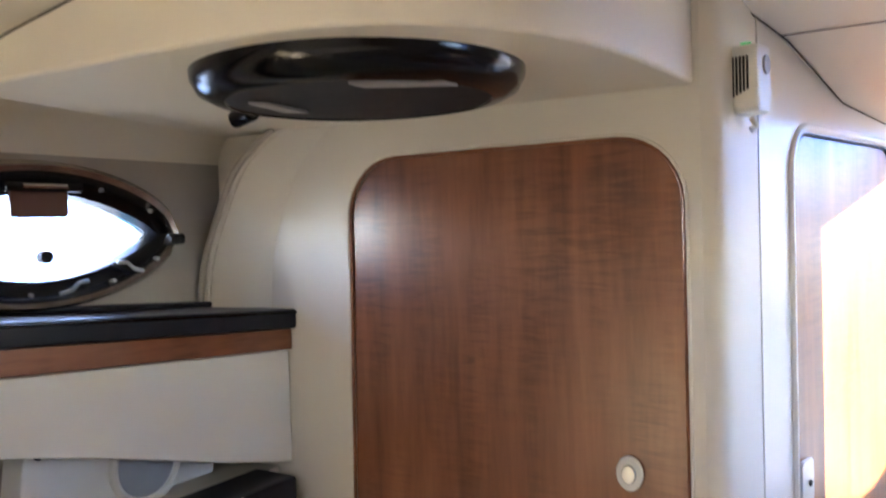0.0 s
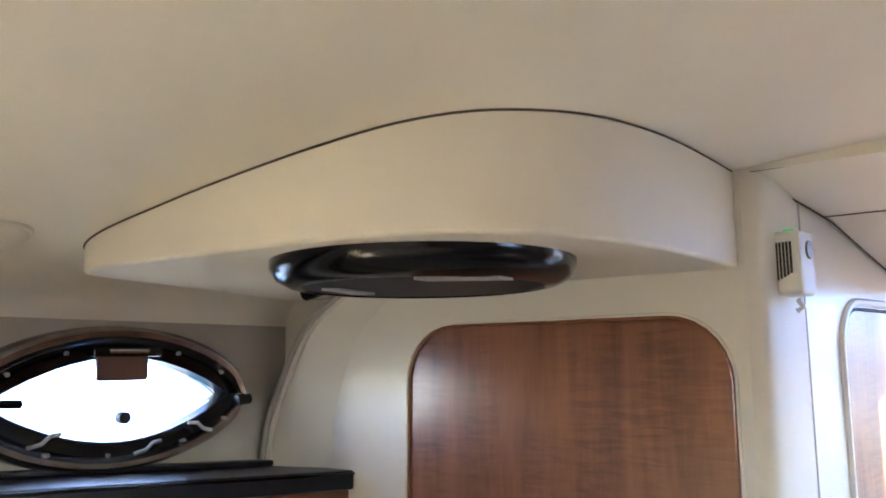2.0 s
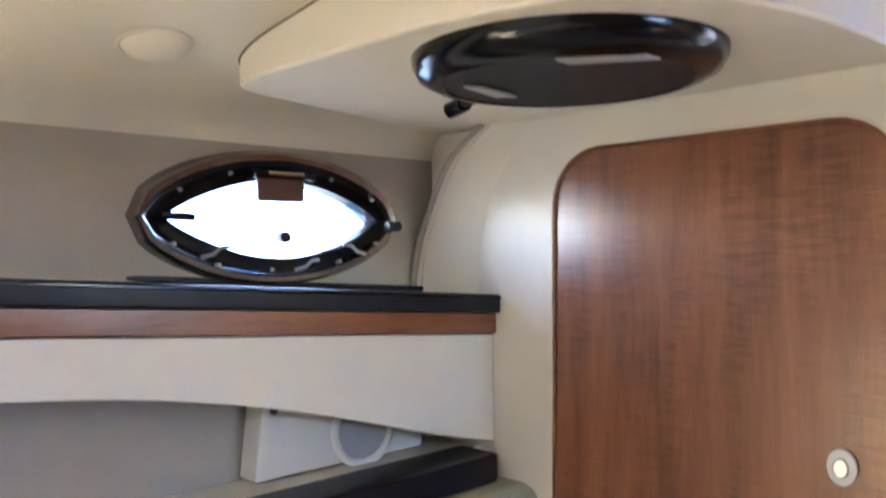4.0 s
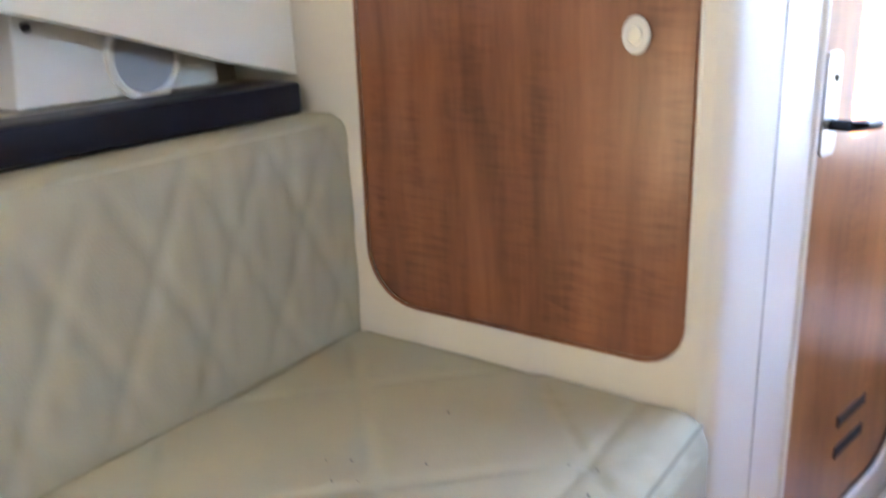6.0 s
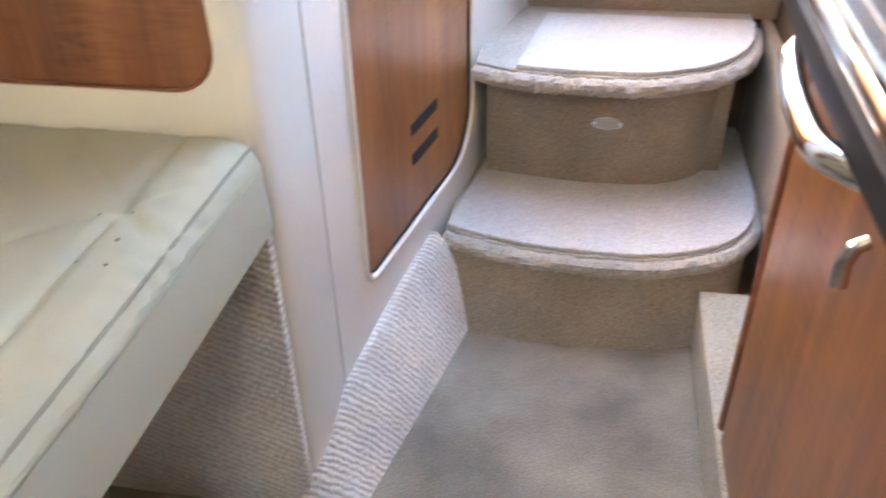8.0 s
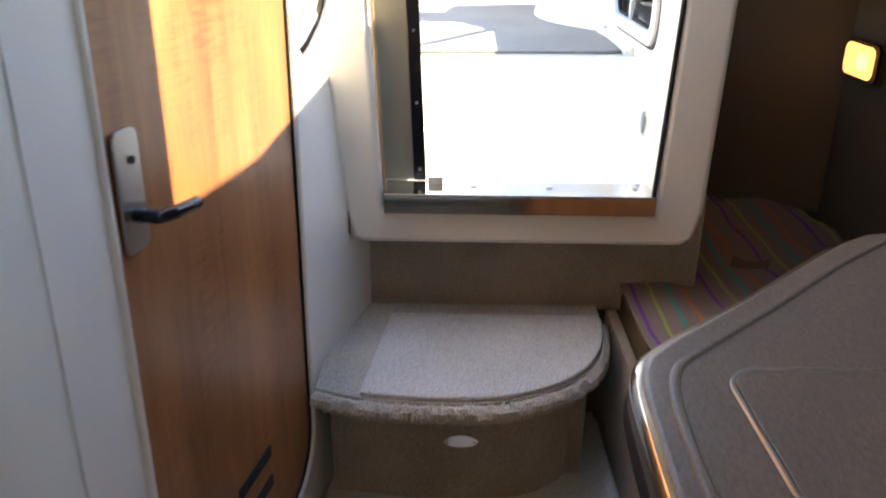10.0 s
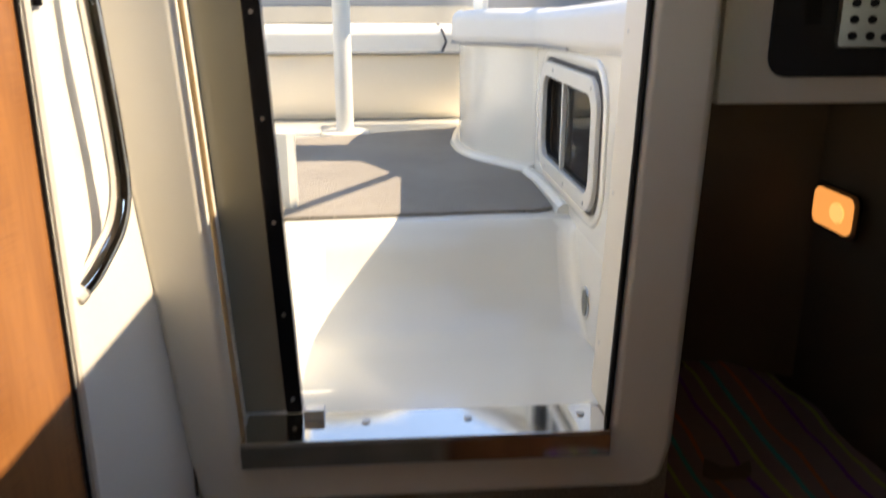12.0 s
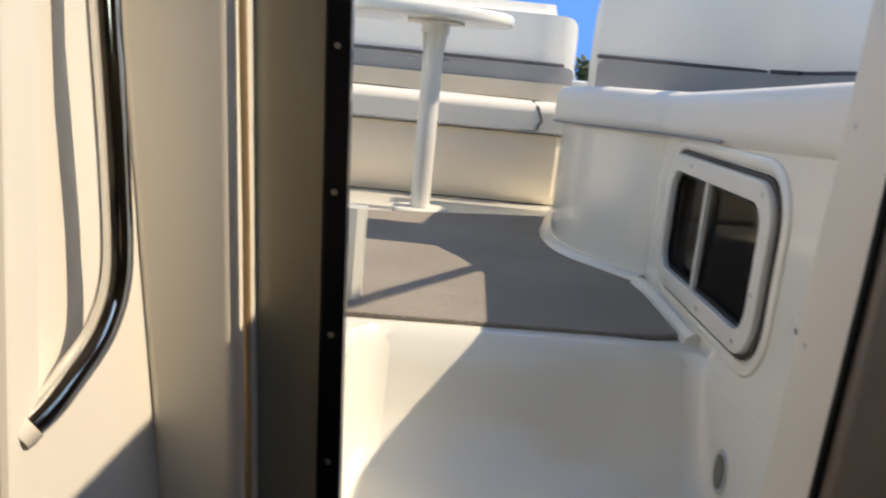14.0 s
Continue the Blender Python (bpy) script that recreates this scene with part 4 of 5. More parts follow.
krows = [krows[0]] + [[a.lerp(b_, t) for a, b_ in zip(r0, r1)] for r0, r1 in zip(krows, krows[1:]) for t in (0.25, 0.5, 0.75, 1.0)]
solid("kerb", sheet(krows), CARPETKERB, "cream ribbed carpet kerb under the head door", "kerb", "structure")

gr = thing("grab_rail", (-0.07, 1.88, 1.15), "bent chrome grab rail beside the companionway", "rail")
gp = spline([(-0.100, 1.850, 1.158), (-0.087, 1.866, 1.172), (-0.076, 1.884, 1.192), (-0.062, 1.912, 1.226), (-0.056, 1.928, 1.272), (-0.057, 1.926, 1.35), (-0.062, 1.917, 1.47), (-0.068, 1.908, 1.58), (-0.092, 1.90, 1.64)], 6)
part("bar", tube(gp, 0.0135, 16), CHROME, gr, "polished steel bar")
part("collar", tube([(-0.101, 1.849, 1.157), (-0.094, 1.8575, 1.1645)], 0.0155, 16), GEL, gr, "white moulded collar")
part("collar", tube([(-0.082, 1.902, 1.618), (-0.094, 1.900, 1.643)], 0.0155, 16), GEL, gr, "white moulded collar")

# ---- things: steps ----
def step(name, at, nose, low, z0, z1, back, label, board_in, lean=1.0):
    th = thing(name, at, label, "step")
    nc = [(v.x, v.y) for v in spline([(x, y, 0) for x, y in nose], 5)]
    lc = [(v.x, v.y) for v in spline([(x, y, 0) for x, y in low], 5)]
    pick = lambda c: [c[round(i * (len(c) - 1) / 40)] for i in range(41)]
    part("riser", sheet([[(x, y, z0) for x, y in pick(lc)], [(x + (u - x) * lean * 0.5, y + (v - y) * lean * 0.5, z0 + (z1 - z0) * 0.5) for (x, y), (u, v) in zip(pick(lc), pick(nc))], [(x + (u - x) * lean, y + (v - y) * lean + 0.004, z1 - 0.03) for (x, y), (u, v) in zip(pick(lc), pick(nc))]], (0, 0.006, 0)), CARPETSTEP, th, "brown woven carpet riser")
    part("tread", moved(prism(nc + [(nc[-1][0], back), (nc[0][0], back)], 0.026, b=0.004), Matrix.Translation((0, 0, z1 - 0.034))), CARPETNOSE, th, "pale carpeted tread")
    b = tube([(x, y - 0.007, z1 - 0.030) for x, y in [(v.x, v.y) for v in spline([(x, y, 0) for x, y in nose], 16)]], 0.0185, 10, jitter=0.17)
    part("nosing", b, CARPETNOSE, th, "frayed shaggy carpet nosing")
    part("mat", moved(prism(board_in, 0.010, b=0.002, seg=1), Matrix.Translation((0, 0, z1 - 0.0075))), TREADMAT, th, "grey-white mat on the tread")
    return th


N1 = [(-0.118, 1.592), (-0.03, 1.562), (0.09, 1.537), (0.27, 1.531), (0.39, 1.556), (0.49, 1.615), (0.548, 1.72), (0.562, 1.89), (0.562, 2.17)]
L1 = [(-0.068, 1.50), (0.02, 1.485), (0.12, 1.478), (0.28, 1.482), (0.40, 1.505), (0.50, 1.57), (0.545, 1.70), (0.558, 1.88), (0.558, 2.17)]
nb1 = [(v.x, v.y) for v in spline([(x, y, 0) for x, y in N1], 5)]
s1 = step("lower_step", (0.2, 1.8, 0.0), N1, L1, 0.0, 0.212, 2.18, "carpeted lower companionway step with a rounded end", [(x, y + 0.006) for x, y in nb1[:-1]] + [(0.558, 2.17), (-0.02, 2.17), (-0.072, 1.88)])
N2 = [(-0.082, 1.79), (0.01, 1.756), (0.10, 1.744), (0.19, 1.741), (0.31, 1.753), (0.44, 1.826), (0.515, 1.94), (0.545, 2.10)]
L2 = [(-0.062, 1.852), (0.06, 1.833), (0.12, 1.826), (0.20, 1.822), (0.34, 1.836), (0.44, 1.90), (0.488, 2.01), (0.50, 2.12)]
nb2 = [(v.x, v.y) for v in spline([(x, y, 0) for x, y in N2], 5)]
s2 = step("upper_step", (0.2, 2.0, 0.212), N2, L2, 0.213, 0.522, 2.18, "carpeted upper companionway step with a rounded end", [(x, y + 0.006) for x, y in nb2 if x > 0.008][:-1] + [(0.536, 2.105), (0.052, 2.105)], 0.12)
pp = part("plate", moved(prism(ellipse(0.214, 0.374, 0.036, 0.0155, 28), 0.004, b=0.0015), on_y(1.812)), CHROME, s2, "oval chrome plate")
for x in (0.186, 0.242):
    part("screw", tube([(x, 1.813, 0.374), (x, 1.809, 0.374)], 0.003, 8), DULLSTEEL, pp)
solid("step_core", box(-0.05, 0.49, 1.92, 2.18, 0.0, 0.48), CARPETSTEP, "carpeted inside of the steps", "step", "structure")

# ---- things: galley ----
OUTC = [(0.385, 0.492), (0.368, 0.52), (0.365, 0.60), (0.368, 0.80), (0.374, 0.98), (0.380, 1.10), (0.386, 1.145), (0.400, 1.178), (0.435, 1.216), (0.56, 1.33), (0.70, 1.465), (0.765, 1.525), (0.82, 1.562), (0.90, 1.58), (1.285, 1.585), (1.285, 0.478), (0.42, 0.478)]
wt = solid("worktop", moved(prism(OUTC, 0.03, b=0.009, seg=3), Matrix.Translation((0, 0, 0.92))), COUNTER, "brown speckled laminate galley worktop", "worktop")
edge = [Vector((x, y, 0.934)) for x, y in OUTC[-1:] + OUTC[:14]]
et = thing("worktop_edging", (0.37, 0.8, 0.90), "polished metal and black rubber edging round the worktop", "edging")
part("metal_strip", tube(spline(edge, 4), 0.0095, 10, flat=1.4), CHROME, et, "polished metal strip")
part("rubber_strip", tube(spline([v + Vector((-0.002, 0.0, -0.032)) for v in edge], 4), 0.011, 8, flat=1.9), RUBBER, et, "black rubber strip")
lipc = spline([(0.402, 0.505, 0.9505), (0.396, 0.60, 0.9505), (0.398, 0.80, 0.9505), (0.404, 0.98, 0.9505), (0.411, 1.09, 0.9505), (0.427, 1.148, 0.9505), (0.458, 1.185, 0.9505), (0.58, 1.298, 0.9505), (0.72, 1.432, 0.9505), (0.84, 1.535, 0.9505)], 5)
part("raised_lip", tube(lipc, 0.006, 8, flat=0.5), COUNTER, wt, "raised laminate lip")
cv = thing("sink_cover", (0.7, 1.02, 0.95), "flush laminate sink cover with a finger hole", "cover")
part("board", moved(prism(rrect(0.478, 1.0, 0.905, 1.145, (0.05, 0.04, 0.04, 0.035)), 0.005, b=0.002), Matrix.Translation((0, 0, 0.9495))), COUNTER, cv, "speckled laminate board")
part("rim", tube([(p[0], p[1], 0.951) for p in rrect(0.475, 1.003, 0.902, 1.148, (0.053, 0.043, 0.043, 0.038))], 0.003, 6, closed=True), DULLSTEEL, cv, "thin metal rim")
part("finger_hole", moved(prism(ellipse(0.652, 1.058, 0.030, 0.020), 0.0012), Matrix.Translation((0, 0, 0.955))), RUBBER, cv, "dark finger hole")
hb = thing("hob", (0.7, 0.7, 0.95), "black glass hob with a pale metal edge", "hob")
part("glass", box(0.484, 1.05, 0.505, 0.872, 0.952, 0.966, 0.003), BLACKGLOSS, hb, "black glass top")
part("edge", box(0.468, 0.484, 0.500, 0.868, 0.9505, 0.962, 0.003), CHROME, hb, "pale metal edge")
part("front_bar", box(0.486, 1.05, 0.868, 0.880, 0.9505, 0.964, 0.003), BLACKMATT, hb)
for x in (0.60, 0.68):
    part("ring_mark", tube([(x + 0.08 + 0.075 * math.cos(a * math.pi / 20), 0.69 + 0.075 * math.sin(a * math.pi / 20), 0.9655) for a in range(40)], 0.0012, 6, closed=True), GREYPL, hb)

gc = thing("galley_cabinet", (0.8, 0.9, 0.0), "cherry galley cabinet below the worktop", "cabinet")
part("body", moved(prism([(0.446, 0.54), (0.446, 1.165), (0.585, 1.295), (0.81, 1.51), (1.28, 1.53), (1.28, 0.54)], 0.893, b=0.004), Matrix.Translation((0, 0, 0.0))), CHERRY2, gc, "cherry veneer carcass")
part("corner_trim", tube([(0.444, 1.163, 0.062), (0.444, 1.163, 0.895)], 0.012, 12), CHERRYTRIM, gc, "rounded cherry corner strip")
cd = part("door", box(0.432, 0.445, 0.60, 1.125, 0.13, 0.83, 0.004), CHERRY2, gc, "cherry cabinet door")
part("latch", tube([(0.431, 0.80, 0.755), (0.419, 0.80, 0.748), (0.414, 0.802, 0.728), (0.416, 0.802, 0.70)], 0.0055, 10, flat=1.6), CHROME, cd, "chrome latch")
rl = thing("galley_rail", (0.35, 0.83, 0.86), "curved chrome rail along the galley worktop", "rail")
rp = spline([(0.412, 1.03, 0.885), (0.398, 1.015, 0.879), (0.375, 0.982, 0.874), (0.360, 0.945, 0.872), (0.350, 0.864, 0.870), (0.348, 0.789, 0.869), (0.353, 0.745, 0.870), (0.378, 0.703, 0.873), (0.400, 0.668, 0.880), (0.412, 0.65, 0.885)], 6)
part("bar", tube(rp, 0.0135, 16), CHROME, rl, "polished steel bar")
for y in (1.03, 0.65):
    part("foot", tube([(0.402, y, 0.885), (0.446, y, 0.885)], 0.016, 14), CHROME, rl)
solid("toe_ledge", moved(prism([(0.418, 0.5), (0.444, 0.5), (0.444, 1.18), (0.570, 1.295), (0.570, 1.553), (0.430, 1.553)], 0.125, b=0.006), Matrix()), CARPETLEDGE, "pale carpeted ledge beside the galley", "ledge", "structure")

# ---- things: companionway ----
sl_ = thing("threshold", (0.33, 2.10, 0.80), "mirror-polished steel threshold of the companionway", "threshold")
part("top_plate", box(0.043, 0.623, 2.030, 2.122, 0.838, 0.845, 0.002), CHROME, sl_, "polished top plate")
part("front_plate", box(0.043, 0.623, 2.030, 2.051, 0.800, 0.838, 0.001), CHROME, sl_, "polished front plate")
for x in (0.235, 0.40, 0.585):
    part("screw", tube([(x, 2.085, 0.844), (x, 2.085, 0.8475)], 0.007, 14), DULLSTEEL, sl_)
part("stop_block", box(0.135, 0.168, 2.095, 2.12, 0.845, 0.862, 0.002), DULLSTEEL, sl_, "small steel stop")

sd = thing("sliding_door", (0.05, 2.13, 0.845), "open smoked acrylic sliding door with black edge", "door")
part("panel", moved(prism([(-0.03, 0.846), (0.112, 0.846), (0.068, 1.89), (-0.03, 1.89)], 0.014, b=0.002), on_y(2.128)), SMOKED, sd, "smoked acrylic panel")
part("edge_channel", moved(prism([(0.104, 0.846), (0.131, 0.846), (0.086, 1.89), (0.059, 1.89)], 0.028, b=0.003), on_y(2.120)), BLACKGLOSS, sd, "black edge channel")
for z in (0.872, 1.02, 1.171, 1.329, 1.48, 1.63):
    x = 0.1175 - (z - 0.846) * 0.0431
    part("screw", tube([(x, 2.121, z), (x, 2.118, z)], 0.0034, 10), DULLSTEEL, sd)
solid("trim", tube([(0.045, 2.058, 0.82), (0.02, 2.058, 1.30), (-0.016, 2.058, 1.89)], 0.004, 8), mat("tan_gasket", (0.30, 0.20, 0.10), 0.6), "tan gasket along the companionway frame", "trim", "structure")
solid("trim", tube([(0.622, 2.058, 0.82), (0.640, 2.058, 1.30), (0.656, 2.058, 1.89)], 0.005, 8), RUBBER, "dark gasket along the companionway frame", "trim", "structure")
for z in (0.94, 1.20, 1.45):
    jx = 0.6275 + (z - 0.80) * 0.0318
    jw = thing("jamb_screw", (jx, 2.16, z), "small dark screw in the companionway jamb", "screw", "screws of the jamb")
    part("head", tube([(jx + 0.001, 2.155, z), (jx - 0.003, 2.155, z)], 0.004, 10), DULLSTEEL, jw)

kp = thing("latch_keeper", (0.664, 2.21, 1.18), "small white latch keeper on the companionway jamb", "latch")
part("block", box(0.655, 0.671, 2.201, 2.232, 1.182, 1.216, 0.003), WHITEPL, kp)
part("screw", tube([(0.656, 2.217, 1.199), (0.6525, 2.217, 1.199)], 0.004, 8), DULLSTEEL, kp)

# ---- things: stereo panel, mid cabin ----
sp = thing("stereo", (1.06, 2.10, 1.40), "black recessed panel with a silver stereo faceplate", "stereo")
part("surround", moved(prism(rrect(0.840, 1.285, 1.386, 1.74, 0.03), 0.008, b=0.003), on_y(2.092)), BLACKMATT, sp, "black plastic surround")
fp = part("faceplate", moved(prism(rrect(0.935, 1.20, 1.428, 1.57, 0.008, 4), 0.012, b=0.002), on_y(2.081)), DULLSTEEL, sp, "silver faceplate")
for r in range(5):
    for c in range(2):
        part("button", moved(prism(ellipse(0.955 + c * 0.027, 1.445 + r * 0.023, 0.0065, 0.006, 16), 0.005, b=0.0015), on_y(2.077)), RUBBER, fp)
part("dial", moved(prism(ellipse(1.04, 1.500, 0.035, 0.035, 32), 0.014, b=0.004), on_y(2.069)), BLACKGLOSS, fp, "round dial")
for c in range(4):
    part("button", moved(prism(ellipse(1.005 + c * 0.025, 1.443, 0.0065, 0.006, 16), 0.005, b=0.0015), on_y(2.077)), RUBBER, fp)
kf = thing("key_float", (0.893, 2.085, 1.45), "small clear vial with an orange cap hanging on the panel", "vial")
part("vial", tube([(0.893, 2.08, 1.462), (0.893, 2.08, 1.482), (0.893, 2.08, 1.497)], 0.011, 14), glass("vial_plastic", (0.8, 0.85, 0.85), 0.1), kf)
part("cap", tube([(0.893, 2.08, 1.498), (0.893, 2.08, 1.515)], 0.008, 12), mat("orange_cap", (0.45, 0.15, 0.03), 0.4), kf)
part("cord", tube([(0.893, 2.082, 1.515), (0.890, 2.088, 1.56)], 0.002, 6), RUBBER, kf)

cl = thing("courtesy_lamp", (1.285, 2.61, 1.0), "lit warm rounded courtesy lamp in a dark bezel", "lamp")
part("bezel", moved(prism(rrect(2.515, 2.705, 0.99, 1.095, 0.025), 0.008, b=0.003), on_x(1.288)), RUBBER, cl, "dark bezel")
part("lens", moved(prism(rrect(2.53, 2.69, 1.0, 1.085, 0.022), 0.006, b=0.002), on_x(1.278)), LAMPGLOW, cl, "glowing amber lens")
part("bulb", moved(prism(ellipse(2.585, 1.043, 0.028, 0.022, 24), 0.005, b=0.001), on_x(1.274)), glow("lamp_bulb", (1.0, 0.52, 0.20), 0.27), cl, "brighter bulb behind the lens")
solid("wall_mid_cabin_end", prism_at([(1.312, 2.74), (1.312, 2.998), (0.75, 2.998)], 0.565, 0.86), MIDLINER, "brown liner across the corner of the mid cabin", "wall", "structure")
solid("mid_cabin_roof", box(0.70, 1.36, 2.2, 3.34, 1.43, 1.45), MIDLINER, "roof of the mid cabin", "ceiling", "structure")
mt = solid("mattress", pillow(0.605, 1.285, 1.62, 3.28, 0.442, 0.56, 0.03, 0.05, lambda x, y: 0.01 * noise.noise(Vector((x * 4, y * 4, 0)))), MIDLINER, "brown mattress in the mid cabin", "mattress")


def stripes(name):
    m = mat(name, (0.24, 0.18, 0.16), 0.9, var=0.1, scale=30, bump=0.2, bscale=250)
    n, l = m.node_tree.nodes, m.node_tree.links
    tc = n.new("ShaderNodeTexCoord")
    wv = n.new("ShaderNodeTexWave")
    wv.bands_direction = "X"
    wv.inputs["Scale"].default_value = 1.6
    wv.inputs["Distortion"].default_value = 1.2
    wv.inputs["Detail"].default_value = 0.5
    wv.wave_profile = "SAW"
    l.new(tc.outputs["Object"], wv.inputs["Vector"])
    ra = n.new("ShaderNodeValToRGB")
    ra.color_ramp.interpolation = "CONSTANT"
    base = (0.24, 0.18, 0.16, 1)
    e = ra.color_ramp.elements
    e[0].position, e[0].color = 0.0, base
    e[1].position, e[1].color = 0.14, (0.20, 0.06, 0.28, 1)
    for p, c in ((0.19, base), (0.36, (0.30, 0.36, 0.08, 1)), (0.41, base), (0.58, (0.05, 0.30, 0.26, 1)), (0.63, base), (0.80, (0.45, 0.16, 0.06, 1)), (0.85, base)):
        q = e.new(p)
        q.color = c
    l.new(wv.outputs["Fac"], ra.inputs["Fac"])
    l.new(ra.outputs["Color"], n["Principled BSDF"].inputs["Base Color"])
    return m


bl_rows = [[(0.60 + 0.056 * i, 1.64 + 0.075 * k, 0.572 + 0.018 * noise.noise(Vector((i * 0.45, k * 0.5, 0))) + 0.0) for k in range(20)] for i in range(13)]
solid("blanket", sheet(bl_rows, (0, 0, -0.008)), stripes("striped_blanket_cloth"), "rumpled blanket with thin coloured stripes on the berth", "blanket")

# ---- things: cockpit ----
solid("cockpit_mat", moved(prism([(-0.6, 2.585), (0.08, 2.585), (0.60, 2.615), (0.645, 2.64), (0.648, 3.0), (0.52, 3.24), (0.49, 3.38), (0.50, 3.55), (0.58, 3.83), (-0.05, 3.60), (-0.6, 3.45)], 0.010, b=0.003), Matrix.Translation((0, 0, 1.048))), CARPETDECK, "grey-brown carpet mat on the cockpit sole", "mat")
bulge = [(0.70, 3.0)] + [(v.x, v.y) for v in spline([(0.672, 3.02, 0), (0.60, 3.13, 0), (0.535, 3.25, 0), (0.512, 3.40, 0), (0.520, 3.55, 0), (0.555, 3.75, 0), (0.585, 3.90, 0), (0.60, 3.99, 0)], 5)] + [(1.36, 3.99), (1.36, 3.0)]
hs = thing("side_bench", (0.9, 3.5, 1.05), "white moulded cockpit bench base with a rounded front", "bench")
part("base", moved(prism(bulge, 0.355), Matrix.Translation((0, 0, 1.048))), GELWHITE, hs, "white gelcoat base")
part("foot_flange", tube([(x - 0.004, y, 1.060) for x, y in bulge[1:-2]], 0.024, 10, flat=0.6), GELWHITE, hs, "rounded foot flange")
part("deck_top", box(0.675, 1.36, 2.2, 3.06, 1.405, 1.425), GELWHITE, hs)
cush = [(0.66, 2.205), (0.652, 2.6)] + [(v.x, v.y) for v in spline([(0.650, 2.95, 0), (0.59, 3.10, 0), (0.515, 3.24, 0), (0.487, 3.40, 0), (0.497, 3.56, 0), (0.53, 3.78, 0), (0.575, 3.96, 0)], 5)] + [(0.66, 3.99), (1.30, 3.99), (1.30, 2.205)]
cb = prism(cush, 0.098)
bmesh.ops.bevel(cb, geom=[e for e in cb.edges if len(e.link_faces) == 2 and e.calc_face_angle(0) > radians(60) and abs(e.verts[0].co.z - e.verts[1].co.z) < 0.01], offset=0.032, segments=4, profile=0.5, affect="EDGES", clamp_overlap=True)
for v in cb.verts:
    v.co.z += 1.377 + 0.03 * (3.0 - v.co.y) + (0.008 * noise.noise(v.co * 5) if v.co.z > 0.05 else 0)
cu = thing("bench_cushion", (0.9, 3.2, 1.40), "thick white vinyl cushion on the cockpit bench", "cushion")
part("pad", cb, MARINE, cu, "white vinyl pad")
part("welt", tube([(x + 0.001, y, 1.386 + 0.03 * (3.0 - y)) for x, y in cush[1:-3]], 0.003, 6), GREYVINYL, cu, "grey welt")


def wall_slab(path, z0, z1, thick, r):
    """A padded upright slab along a plan path."""
    bm = bmesh.new()
    P = [Vector((x, y, 0)) for x, y in path]
    prof_ = [(-thick / 2, z0)] + [(-thick / 2, z0 + (z1 - r - z0) * i / 6) for i in range(1, 7)] + [(-thick / 2 + r * (1 - math.cos(radians(a))), z1 - r + r * math.sin(radians(a))) for a in (25, 50, 75, 90)] + [(thick / 2, z1), (thick / 2, z0)]
    rings = []
    for i, p in enumerate(P):
        d = (P[min(i + 1, len(P) - 1)] - P[max(i - 1, 0)]).normalized()
        nrm = Vector((-d.y, d.x, 0))
        sq = 1.0
        if i < 5:
            sq = (0.80, 0.90, 0.955, 0.985, 0.997)[i]
        rings.append([bm.verts.new(p + nrm * (-o) + Vector((0, 0, z0 + (z - z0) * sq))) for o, z in prof_])
    n = len(prof_)
    for a, b_ in zip(rings, rings[1:]):
        for k in range(n):
            bm.faces.new((a[k], a[(k + 1) % n], b_[(k + 1) % n], b_[k]))
    bm.faces.new(rings[0])
    bm.faces.new(rings[-1][::-1])
    return bm


bp = [(v.x, v.y) for v in spline([(0.645, 3.93, 0), (0.665, 3.93, 0), (0.69, 3.93, 0), (0.73, 3.93, 0), (0.80, 3.93, 0), (0.95, 3.93, 0), (1.10, 3.91, 0), (1.22, 3.84, 0), (1.285, 3.70, 0), (1.30, 3.4, 0), (1.30, 2.7, 0)], 3)]
hb_ = part("backrest", wall_slab(bp, 1.44, 1.79, 0.12, 0.05), MARINE, hs, "tall white vinyl backrest")
part("band", wall_slab([(x + (0 if y > 3.87 else -0.006), y - (0.006 if y > 3.82 else 0)) for x, y in bp[1:]], 1.445, 1.562, 0.125, 0.004), GREYVINYL, hb_, "grey vinyl band")
part("piping", tube([(x + (0 if y > 3.87 else -0.066), y - (0.066 if y > 3.72 else 0), 1.566) for x, y in bp], 0.006, 8), PIPING, hb_, "dark piping")

ab = thing("aft_bench", (-0.2, 4.3, 1.05), "cream moulded aft bench base", "bench")
abm = bmesh.new()
pro = [(4.12, 1.05), (4.10, 1.08), (4.085, 1.14), (4.075, 1.20), (4.075, 1.25), (4.09, 1.292), (4.12, 1.30), (4.75, 1.30), (4.75, 1.05)]
rg = [[abm.verts.new((x, y + (0.03 if abs(x) > 0.6 and x > 0 else 0), z)) for y, z in pro] for x in (-1.13, -0.6, 0.0, 0.45, 0.58, 0.62)]
for a, b_ in zip(rg, rg[1:]):
    for k in range(len(pro)):
        abm.faces.new((a[k], a[(k + 1) % len(pro)], b_[(k + 1) % len(pro)], b_[k]))
abm.faces.new(rg[0])
abm.faces.new(rg[-1][::-1])
part("base", abm, mat("cream_gelcoat", (0.80, 0.71, 0.58), 0.35, var=0.03, scale=2), ab, "cream gelcoat base")
ac = thing("aft_cushion", (-0.2, 4.3, 1.30), "white vinyl seat cushion on the aft bench", "cushion")
part("pad", pillow(-1.12, 0.622, 4.045, 4.60, 1.302, 1.402, 0.035, 0.08, lambda x, y: 0.006 * noise.noise(Vector((x * 4, y * 4, 0)))), MARINE, ac, "white vinyl pad")
part("welt", tube([(-1.1, 4.046, 1.305), (0.59, 4.046, 1.305), (0.615, 4.07, 1.305)], 0.005, 8), GREYVINYL, ac, "dark welt")
